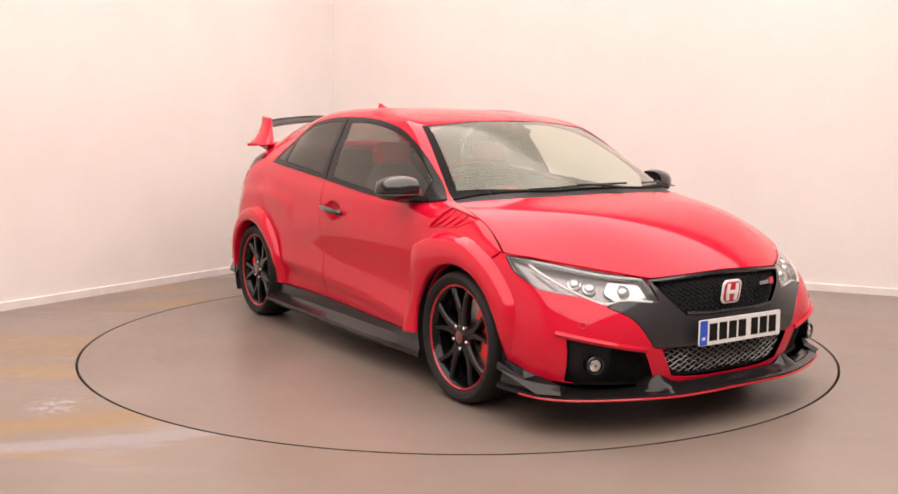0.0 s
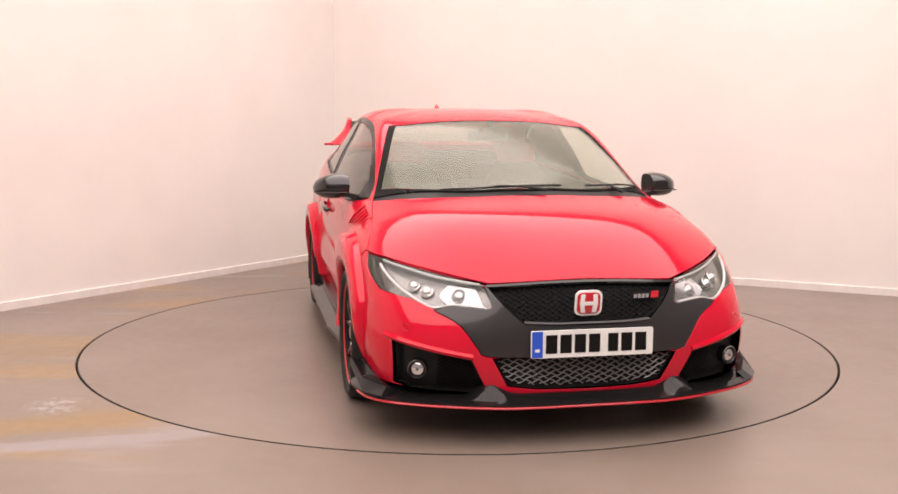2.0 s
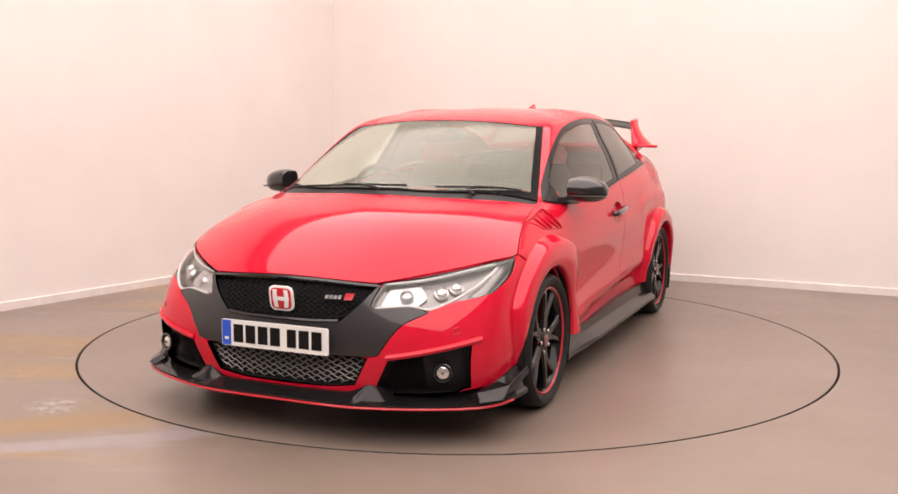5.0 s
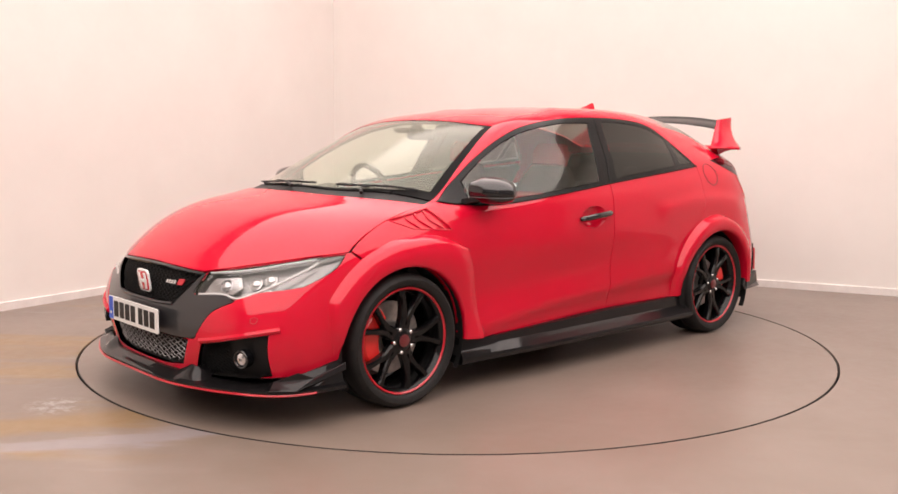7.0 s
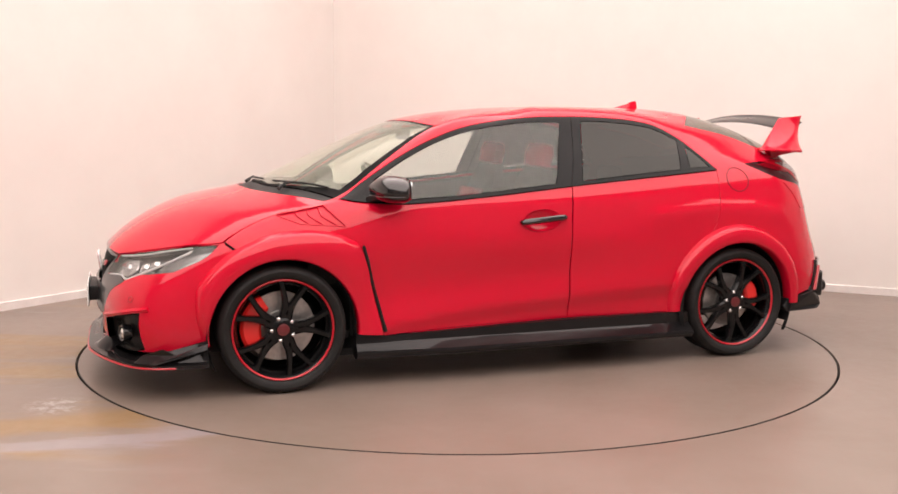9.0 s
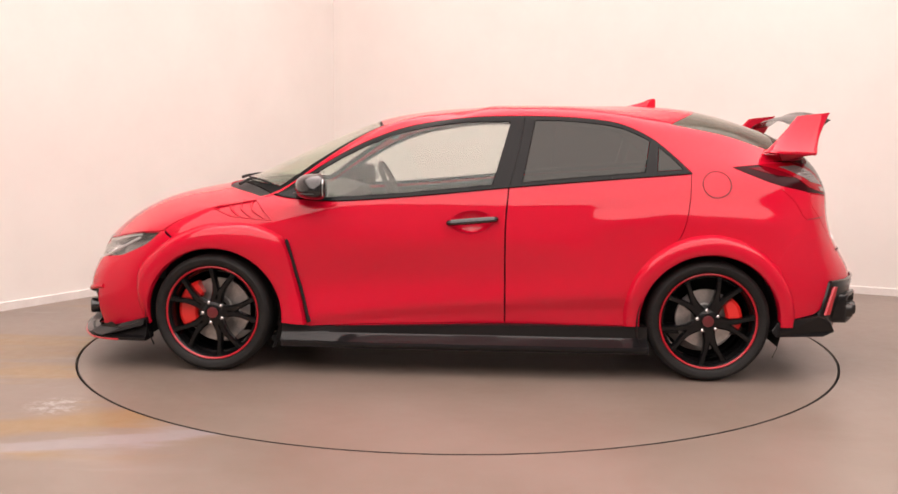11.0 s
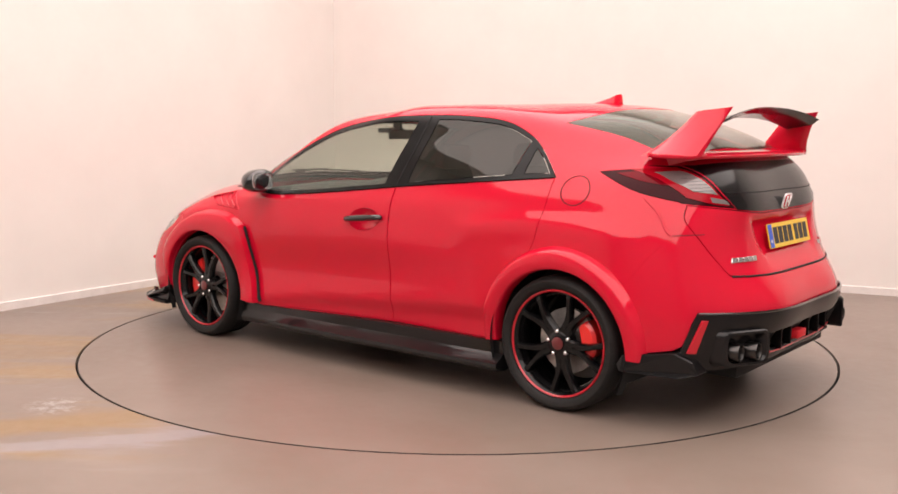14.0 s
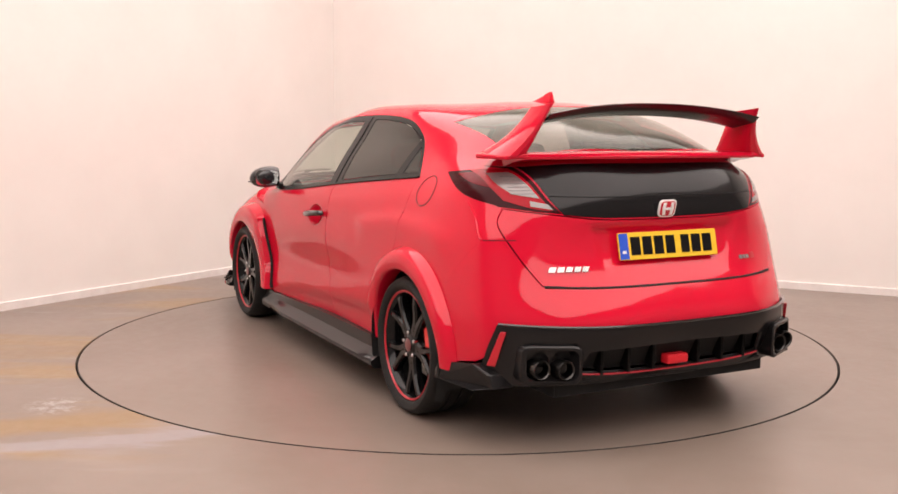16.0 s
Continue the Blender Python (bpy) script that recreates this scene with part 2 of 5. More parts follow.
# ---- mesh helpers ----
def link(name, bm, mat, parent=None, label="", smooth=True, angle=35):
    me = bpy.data.meshes.new(name)
    bmesh.ops.recalc_face_normals(bm, faces=bm.faces)
    if smooth:
        for f in bm.faces:
            f.smooth = True
        for e in bm.edges:
            if len(e.link_faces) == 2 and e.calc_face_angle(0) > radians(angle):
                e.smooth = False
    bm.to_mesh(me)
    bm.free()
    me.materials.append(mat)
    ob = new(name, me)
    if parent:
        ob.parent = parent
    if label:
        tagged(ob, label)
    return ob


def part(name, bm, mat, parent, label="", smooth=True, angle=35):
    return link(name, bm, mat, parent, label, smooth, angle)


def box(x0, x1, y0, y1, z0, z1, bevel=0.0, m=None):
    bm = bmesh.new()
    bmesh.ops.create_cube(bm, size=1)
    for v in bm.verts:
        v.co = Vector(((x0 + x1) / 2 + v.co.x * (x1 - x0), (y0 + y1) / 2 + v.co.y * (y1 - y0), (z0 + z1) / 2 + v.co.z * (z1 - z0)))
    if bevel:
        bmesh.ops.bevel(bm, geom=bm.edges[:], offset=bevel, segments=3, affect="EDGES", profile=0.5)
    if m:
        bm.transform(m)
    return bm


def merged(*bms):
    out = bmesh.new()
    for b in bms:
        me = bpy.data.meshes.new("tmp")
        b.to_mesh(me)
        b.free()
        out.from_mesh(me)
        bpy.data.meshes.remove(me)
    return out


def mirrored(bm):
    b2 = bm.copy()
    b2.transform(Matrix.Diagonal((1, -1, 1, 1)))
    bmesh.ops.reverse_faces(b2, faces=b2.faces[:])
    return b2


def spline(points, per=6, closed=False):
    """Points along a smooth curve through the given ones."""
    P = [Vector(p) for p in points]
    n, out = len(P), []
    for i in range(n if closed else n - 1):
        if closed:
            a, b, c, d = P[i - 1], P[i], P[(i + 1) % n], P[(i + 2) % n]
        else:
            b, c = P[i], P[i + 1]
            a = P[i - 1] if i else b * 2 - c
            d = P[i + 2] if i + 2 < n else c * 2 - b
        for k in range(per):
            t = k / per
            out.append(0.5 * (2 * b + (c - a) * t + (2 * a - 5 * b + 4 * c - d) * t * t + (3 * b - a - 3 * c + d) * t ** 3))
    if not closed:
        out.append(P[-1])
    return out


def tube(points, radius, sides=8, squash=1.0):
    """A round bar along points; radius may be a list."""
    bm, rings, n = bmesh.new(), [], len(points)
    P = [Vector(p) for p in points]
    up = Vector((0, 0, 1))
    for i, p in enumerate(P):
        d = (P[min(i + 1, n - 1)] - P[max(i - 1, 0)]).normalized()
        a = d.cross(up if abs(d.z) < 0.95 else Vector((1, 0, 0))).normalized()
        b = a.cross(d)
        r = radius[i] if isinstance(radius, (list, tuple)) else radius
        rings.append([bm.verts.new(p + r * (math.cos(k * math.tau / sides) * a + squash * math.sin(k * math.tau / sides) * b)) for k in range(sides)])
    for r0, r1 in zip(rings, rings[1:]):
        for k in range(sides):
            bm.faces.new((r0[k], r0[(k + 1) % sides], r1[(k + 1) % sides], r1[k]))
    bm.faces.new(rings[0][::-1])
    bm.faces.new(rings[-1])
    return bm


def loft(sections, closed_section=True, caps=True):
    """A skin over sections of equally many points."""
    bm = bmesh.new()
    R = [[bm.verts.new(p) for p in s] for s in sections]
    n = len(R[0])
    for a, b in zip(R, R[1:]):
        for k in range(n if closed_section else n - 1):
            q = (a[k], a[(k + 1) % n], b[(k + 1) % n], b[k])
            try:
                bm.faces.new(q)
            except ValueError:
                pass
    if caps and closed_section:
        bm.faces.new(R[0][::-1])
        bm.faces.new(R[-1])
    bmesh.ops.remove_doubles(bm, verts=bm.verts[:], dist=1e-5)
    return bm


def lathe(profile, segments=48, axis="y", closed=False):
    """Turns (radius, along) pairs round an axis."""
    bm = bmesh.new()
    R = []
    for k in range(segments):
        c, s = math.cos(k * math.tau / segments), math.sin(k * math.tau / segments)
        R.append([bm.verts.new((r * c, a, r * s)) for r, a in profile])
    n = len(profile)
    for k in range(segments):
        a, b = R[k], R[(k + 1) % segments]
        for i in range(n if closed else n - 1):
            bm.faces.new((a[i], a[(i + 1) % n], b[(i + 1) % n], b[i]))
    bmesh.ops.remove_doubles(bm, verts=bm.verts[:], dist=1e-6)
    return bm


def prism(outline, depth_vec, bevel=0.0):
    """A flat outline of 3D points, thickened along depth_vec."""
    bm = bmesh.new()
    a = [bm.verts.new(p) for p in outline]
    f = bm.faces.new(a)
    r = bmesh.ops.extrude_face_region(bm, geom=[f])
    bmesh.ops.translate(bm, vec=Vector(depth_vec), verts=[v for v in r["geom"] if isinstance(v, bmesh.types.BMVert)])
    bmesh.ops.recalc_face_normals(bm, faces=bm.faces)
    if bevel:
        bmesh.ops.bevel(bm, geom=bm.edges[:], offset=bevel, segments=2, affect="EDGES", profile=0.5)
    return bm


# ---- the room ----
CORNER = Vector((-1.254, 3.906, 0))
LEFT_DIR, RIGHT_DIR = Vector((-0.5296, -0.8483, 0)), Vector((0.9034, -0.4288, 0))
ROOM_H = 4.2
FLOOR_Z = -0.012
LEFT_END, RIGHT_END = CORNER + LEFT_DIR * 13.0, CORNER + RIGHT_DIR * 10.5
FAR = LEFT_END + RIGHT_DIR * 10.5


def wall(name, a, b, out, label, mat=None):
    """A wall 0.2 m thick along a to b, its outer side towards out."""
    o = Vector(out) * 0.2
    bm = prism([a, b, b + o, a + o], (0, 0, ROOM_H - FLOOR_Z))
    bmesh.ops.translate(bm, vec=(0, 0, FLOOR_Z), verts=bm.verts[:])
    return tagged(link(name, bm, mat or WALL, smooth=False), label, "wall", kind="structure")


def room():
    nl = Vector((-LEFT_DIR.y, LEFT_DIR.x, 0))
    nl = nl if nl.dot(RIGHT_DIR) < 0 else -nl
    nr = Vector((-RIGHT_DIR.y, RIGHT_DIR.x, 0))
    nr = nr if nr.dot(LEFT_DIR) < 0 else -nr
    wall("wall_west", CORNER, LEFT_END, nl, "plain warm white painted studio wall")
    wall("wall_north", CORNER, RIGHT_END, nr, "plain warm white painted studio wall")
    wall("wall_east", RIGHT_END, FAR, -nl, "plain mid-grey painted wall", REAR_WALL)
    wall("wall_south", LEFT_END, FAR, -nr, "plain mid-grey painted wall", REAR_WALL)
    for name, a, d, length, n in (("baseboard_west", CORNER, LEFT_DIR, 13.0, nl), ("baseboard_north", CORNER, RIGHT_DIR, 10.5, nr)):
        i = -n * 0.018
        lo = [a + i * 0.02, a + d * length + i * 0.02, a + d * length + i, a + d * 0.0 + i]
        bm = prism(lo, (0, 0, 0.062), 0.0)
        for v in bm.verts:
            if v.co.z > 0.05 and (v.co - a).dot(i) > 0.5 * i.length_squared:
                v.co.z -= 0.006
        bmesh.ops.translate(bm, vec=(0, 0, FLOOR_Z), verts=bm.verts[:])
        tagged(link(name, bm, SKIRTING, smooth=False), "low white skirting board along the wall", "skirting", kind="structure")
    # floor with a round opening for the turntable
    n = 128
    R0 = 2.230
    bm = bmesh.new()
    rings = []
    for r, z in ((R0, -0.12), (R0, FLOOR_Z), (3.2, FLOOR_Z), (5.5, FLOOR_Z), (11.0, FLOOR_Z)):
        rings.append([bm.verts.new((r * math.cos(k * math.tau / n), r * math.sin(k * math.tau / n), z)) for k in range(n)])
    for a, b in zip(rings, rings[1:]):
        for k in range(n):
            bm.faces.new((a[k], a[(k + 1) % n], b[(k + 1) % n], b[k]))
    tagged(link("floor", bm, FLOOR, angle=30), "sealed grey-brown concrete floor with worn ochre stains", "floor", kind="structure")
    bm = bmesh.new()
    bmesh.ops.create_circle(bm, cap_ends=True, radius=2.3, segments=96)
    bmesh.ops.translate(bm, vec=(0, 0, -0.12), verts=bm.verts[:])
    tagged(link("turntable_pit", bm, JOINT), "dark pit under the turntable", "floor", kind="structure")
    bm = prism([CORNER, LEFT_END, FAR, RIGHT_END], (0, 0, 0.15))
    bmesh.ops.translate(bm, vec=(0, 0, ROOM_H), verts=bm.verts[:])
    tagged(link("ceiling", bm, CEILING, smooth=False), "plain white ceiling", "ceiling", kind="structure")


PANEL = glowing("lamp_diffuser", (1.0, 0.93, 0.88), 1.2)
LAMP_FRAME = material("lamp_frame", (0.75, 0.75, 0.75), 0.4)


def ceiling_light(x, y, sx, sy, power):
    """A large soft light box under the ceiling: a frame with a glowing diffuser."""
    base = tagged(new("ceiling_light"), "large white luminous light box under the ceiling", "lamp")
    base.matrix_basis = pose(x, y, ROOM_H, 0, 0, -25)
    bars = [box(-sx, sx, k * sy - 0.02, k * sy + 0.02, -0.06, 0) for k in (-1, 1)] + [box(k * sx - 0.02, k * sx + 0.02, -sy + 0.02, sy - 0.02, -0.06, 0) for k in (-1, 1)]
    part("frame", merged(*bars), LAMP_FRAME, base, smooth=False)
    part("diffuser", box(-sx + 0.02, sx - 0.02, -sy + 0.02, sy - 0.02, -0.045, -0.02), PANEL, base, smooth=False)
    ld = bpy.data.lights.new("ceiling_lamp", "AREA")
    ld.shape, ld.size, ld.size_y, ld.energy, ld.color = "RECTANGLE", 2 * sx - 0.1, 2 * sy - 0.1, power, LAMP_COLOUR
    lo = new("ceiling_lamp", ld)
    lo.matrix_basis = pose(x, y, ROOM_H - 0.08, 0, 0, -25)


room()
ceiling_light(0.196, -3.757, 4.45, 5.85, LAMP_POWER)


def turntable():
    base = tagged(new("turntable"), "round grey-brown concrete turntable flush with the floor", "turntable")
    deck = lathe([(0.0, 0.0), (1.0, 0.0), (2.19, 0.0), (2.214, 0.0), (2.216, -0.002), (2.216, -0.1), (0.0, -0.1)], 128)
    deck.transform(pose(0, 0, FLOOR_Z, 90))
    part("deck", deck, TABLE, base, "sealed concrete deck", angle=30)
    edge = lathe([(2.2165, -0.1), (2.2165, -0.001), (2.217, 0.0005), (2.2205, 0.0005), (2.221, -0.002), (2.221, -0.1)], 128)
    edge.transform(pose(0, 0, FLOOR_Z, 90))
    part("edge_ring", edge, JOINT, base, "dark metal edge ring", angle=30)
    return base


table = turntable()


# ---- the car: one smooth body surface, from which the panels are cut ----
car = tagged(new("car"), "red five-door hatchback with black wheels and large rear wing", "car")

# Rings from the sill up to the roof, each from the nose's middle round the left side to the tail's middle.
RINGS = [
    [(2.13, 0, .19), (2.12, .30, .19), (2.06, .54, .19), (1.885, .815, .21), (1.30, .86, .23), (.85, .852, .225), (-.25, .826, .245), (-.95, .846, .25), (-1.40, .86, .25), (-1.86, .80, .25), (-2.03, .50, .25), (-2.05, 0, .25)],
    [(2.165, 0, .33), (2.145, .30, .33), (2.10, .54, .33), (1.91, .83, .34), (1.30, .88, .36), (.85, .848, .345), (-.25, .838, .345), (-.95, .848, .355), (-1.40, .865, .36), (-1.88, .80, .36), (-2.08, .50, .36), (-2.105, 0, .36)],
    [(2.155, 0, .47), (2.135, .30, .47), (2.085, .54, .47), (1.89, .828, .47), (1.30, .88, .50), (.85, .853, .49), (-.25, .842, .49), (-.95, .865, .50), (-1.40, .875, .50), (-1.88, .80, .50), (-2.12, .50, .50), (-2.155, 0, .50)],
    [(2.13, 0, .58), (2.11, .30, .575), (2.035, .54, .57), (1.83, .817, .59), (1.30, .88, .62), (.85, .873, .62), (-.25, .882, .66), (-.95, .878, .65), (-1.40, .875, .65), (-1.85, .785, .66), (-2.04, .50, .648), (-2.075, 0, .648)],
    [(2.09, 0, .668), (2.07, .30, .66), (1.965, .525, .662), (1.715, .80, .703), (1.30, .872, .74), (.85, .877, .74), (-.25, .88, .76), (-.95, .87, .78), (-1.40, .86, .79), (-1.83, .765, .80), (-1.98, .50, .80), (-2.002, 0, .80)],
    [(1.88, 0, .824), (1.86, .30, .818), (1.785, .50, .81), (1.56, .752, .802), (1.28, .828, .82), (.88, .85, .85), (-.25, .868, .87), (-.95, .852, .90), (-1.40, .83, .91), (-1.79, .745, .92), (-1.97, .50, .935), (-1.995, 0, .935)],
    [(1.65, 0, .910), (1.63, .30, .906), (1.555, .50, .893), (1.34, .735, .872), (1.14, .803, .876), (.82, .84, .878), (-.25, .853, .925), (-.95, .832, .965), (-1.37, .808, .98), (-1.76, .735, .985), (-1.94, .50, 1.01), (-1.97, 0, 1.01)],
    [(1.42, 0, .952), (1.38, .30, .946), (1.275, .53, .935), (1.075, .725, .918), (.96, .78, .915), (.75, .825, .905), (-.25, .832, .975), (-.95, .80, 1.03), (-1.32, .775, 1.045), (-1.72, .715, 1.05), (-1.90, .50, 1.08), (-1.93, 0, 1.085)],
    [(1.09, 0, 1.082), (1.06, .30, 1.077), (.975, .52, 1.07), (.83, .69, 1.04), (.73, .742, 1.03), (.50, .756, 1.06), (-.25, .765, 1.12), (-.90, .74, 1.14), (-1.22, .70, 1.145), (-1.58, .62, 1.15), (-1.76, .42, 1.20), (-1.80, 0, 1.215)],
    [(.79, 0, 1.213), (.77, .30, 1.206), (.705, .48, 1.20), (.62, .632, 1.185), (.52, .672, 1.19), (.30, .682, 1.235), (-.25, .69, 1.25), (-.85, .672, 1.245), (-1.10, .635, 1.24), (-1.42, .54, 1.255), (-1.56, .38, 1.29), (-1.60, 0, 1.305)],
    [(.50, 0, 1.327), (.48, .30, 1.32), (.43, .46, 1.31), (.385, .578, 1.308), (.29, .612, 1.314), (.10, .618, 1.332), (-.25, .622, 1.362), (-.75, .61, 1.35), (-.97, .58, 1.33), (-1.20, .48, 1.328), (-1.32, .34, 1.36), (-1.36, 0, 1.38)],
    [(.25, 0, 1.377), (.23, .25, 1.372), (.20, .37, 1.365), (.17, .475, 1.363), (.09, .52, 1.365), (-.05, .51, 1.383), (-.25, .52, 1.400), (-.65, .51, 1.396), (-.85, .475, 1.384), (-1.00, .39, 1.383), (-1.08, .27, 1.40), (-1.11, 0, 1.411)],
    [(-.10, 0, 1.408), (-.11, .13, 1.406), (-.12, .20, 1.404), (-.15, .25, 1.403), (-.20, .28, 1.404), (-.25, .29, 1.407), (-.35, .29, 1.411), (-.50, .28, 1.411), (-.60, .24, 1.411), (-.68, .18, 1.413), (-.73, .10, 1.416), (-.75, 0, 1.418)],
    [(-.38, 0, 1.419), (-.39, .02, 1.419), (-.39, .03, 1.419), (-.40, .04, 1.419), (-.41, .045, 1.419), (-.42, .05, 1.419), (-.43, .05, 1.419), (-.44, .045, 1.419), (-.45, .04, 1.419), (-.46, .03, 1.419), (-.47, .02, 1.419), (-.48, 0, 1.419)],
]
NU, NV = 300, 150


def cubic(knots, P, at):
    """A natural cubic spline through the rows of P at the given knots."""
    n = len(knots)
    h = np.diff(knots)
    A = np.eye(n)
    B = np.zeros_like(P)
    for i in range(1, n - 1):
        A[i, i - 1], A[i, i], A[i, i + 1] = h[i - 1], 2 * (h[i - 1] + h[i]), h[i]
        B[i] = 6 * ((P[i + 1] - P[i]) / h[i] - (P[i] - P[i - 1]) / h[i - 1])
    M = np.linalg.solve(A, B.reshape(n, -1)).reshape(P.shape)
    k = np.clip(np.searchsorted(knots, at) - 1, 0, n - 2)
    sh = (-1,) + (1,) * (P.ndim - 1)
    a, b, hh = (knots[k + 1] - at).reshape(sh), (at - knots[k]).reshape(sh), h[k].reshape(sh)
    return (M[k] * a ** 3 + M[k + 1] * b ** 3) / (6 * hh) + (P[k] / hh - M[k] * hh / 6) * a + (P[k + 1] / hh - M[k + 1] * hh / 6) * b


def body_surface():
    C = np.array(RINGS, float)                         # ring, station, xyz
    flip = np.array([1, -1, 1])
    ext = np.concatenate([C[:, [2, 1]] * flip, C, C[:, [-2, -3]] * flip], 1)
    ku = np.concatenate([[0], np.cumsum(np.linalg.norm(np.diff(ext[:9], axis=1), axis=2).mean(0))])
    kv = np.concatenate([[0], np.cumsum(np.linalg.norm(np.diff(C, axis=0), axis=2).mean(1))])
    us, vs = np.linspace(ku[2], ku[-3], NU + 1), np.linspace(0, kv[-1], NV + 1)
    S = cubic(ku, ext.transpose(1, 0, 2), us)          # station, ring, xyz
    S = cubic(kv, S.transpose(1, 0, 2), vs)            # fine v, fine u, xyz
    S = S.transpose(1, 0, 2)
    for _ in range(14):                                # fairing
        E = np.concatenate([S[[1]] * flip, S, S[[-2]] * flip], 0)
        S = (E[:-2] + 2 * E[1:-1] + E[2:]) / 4
        S[:, 1:-1] = (S[:, :-2] + 2 * S[:, 1:-1] + S[:, 2:]) / 4
    S[0, :, 1] = S[-1, :, 1] = 0
    return S


from mathutils.bvhtree import BVHTree
from mathutils.geometry import delaunay_2d_cdt
SURF = body_surface()


def ridge(S, line_x, line_z, size, above, below, x_lo, x_hi):
    """Presses a crease out of the flank along a line, softer above it than below."""
    on = (S[:, :, 1] > .55) & (S[:, :, 2] > .2) & (S[:, :, 2] < .95)
    d = S[:, :, 2] - np.interp(S[:, :, 0], line_x, line_z)
    h = np.where(d > 0, np.exp(-(d / above) ** 2), np.exp(-(d / below) ** 2))
    f = np.clip((S[:, :, 0] - x_lo) / .18, 0, 1) * np.clip((x_hi - S[:, :, 0]) / .18, 0, 1)
    S[:, :, 1] += np.where(on, size * h * f * f * (3 - 2 * f), 0)


ridge(SURF, [-1.0, -.4, .3, .7, .9], [.43, .40, .35, .30, .25], .024, .12, .045, -1.0, .92)
ridge(SURF, [-1.7, -1.4, -1.1, -.8, -.6], [.80, .84, .85, .815, .80], .014, .04, .08, -1.72, -.62)


def plate_recess(S):
    """Sinks the tailgate round the number plate, with a firm upper edge and sides that lean in."""
    y, z = S[:, :, 1], S[:, :, 2]
    step = lambda t: np.clip(t, 0, 1) ** 2 * (3 - 2 * np.clip(t, 0, 1))
    side = step((.375 + (z - .80) * .35 - y) / .05)
    f = side * step((.892 - z) / .022) * step((z - .665) / .10)
    S[:, :, 0] += np.where((S[:, :, 0] < -1.7) & (z > .6) & (z < .92), .019 * f, 0)


plate_recess(SURF)
_du = np.gradient(np.concatenate([SURF[[1]] * [1, -1, 1], SURF, SURF[[-2]] * [1, -1, 1]]), axis=0)[1:-1]
NORM = np.cross(np.gradient(SURF, axis=1), _du)
NORM /= np.linalg.norm(NORM, axis=2, keepdims=True) + 1e-12
if NORM[NU // 2, NV // 3, 1] < 0:
    NORM = -NORM
SCALE_U, SCALE_V = 5.4 / NU, 2.0 / NV                  # rough metres per cell
_id = np.arange((NU + 1) * (NV + 1)).reshape(NU + 1, NV + 1)
_quads = np.stack([_id[:-1, :-1], _id[1:, :-1], _id[1:, 1:], _id[:-1, 1:]], -1).reshape(-1, 4)
TREE = BVHTree.FromPolygons([tuple(p) for p in SURF.reshape(-1, 3)], [tuple(int(i) for i in q) for q in _quads])
VIEWS = {"L": (lambda a, b: (a, 3, b), (0, -1, 0)), "F": (lambda a, b: (4, a, b), (-1, 0, 0)),
         "R": (lambda a, b: (-4, a, b), (1, 0, 0)), "T": (lambda a, b: (a, b, 3), (0, 0, -1))}


def to_uv(view, a, b):
    """The place on the body surface seen from the side (x, z), front or rear (y, z) or above (x, y)."""
    start, way = VIEWS[view]
    if view == "T":
        hit, _, i, _ = TREE.ray_cast(Vector(start(a, max(b, .003))), Vector(way))
    else:
        hit, _, i, _ = TREE.ray_cast(Vector(start(a if view == "L" else max(a, .003), b)), Vector(way))
    if hit is None:
        hit, _, i, _ = TREE.find_nearest(Vector({"L": (a, .8, b), "F": (2.0, a, b), "R": (-2.0, a, b), "T": (a, b, 1.0)}[view]))
    u, v = divmod(i, NV)
    if view != "L" and abs(b if view == "T" else a) < 1e-3:
        u = 0 if hit.x > 0 else NU - 1
    p, e1, e2 = SURF[u, v], SURF[u + 1, v] - SURF[u, v], SURF[u, v + 1] - SURF[u, v]
    s = np.linalg.lstsq(np.stack([e1, e2], 1), np.array(hit) - p, rcond=None)[0]
    if view != "L" and abs(b if view == "T" else a) < 1e-3:
        s[0] = 0 if u == 0 else 1
    return np.array([(u + min(max(s[0], 0), 1)) * SCALE_U, (v + min(max(s[1], 0), 1)) * SCALE_V])


def on_surface(q, lift=0.0):
    """Point and normal of the body surface at (u, v)."""
    u, v = min(max(q[0] / SCALE_U, 0), NU - 1e-6), min(max(q[1] / SCALE_V, 0), NV - 1e-6)
    i, j = int(u), int(v)
    a, b = u - i, v - j
    w = ((1 - a) * (1 - b), a * (1 - b), (1 - a) * b, a * b)
    c = ((i, j), (i + 1, j), (i, j + 1), (i + 1, j + 1))
    p = sum(k * SURF[m] for k, m in zip(w, c))
    n = sum(k * NORM[m] for k, m in zip(w, c))
    n = n / np.linalg.norm(n)
    return p + n * lift, n


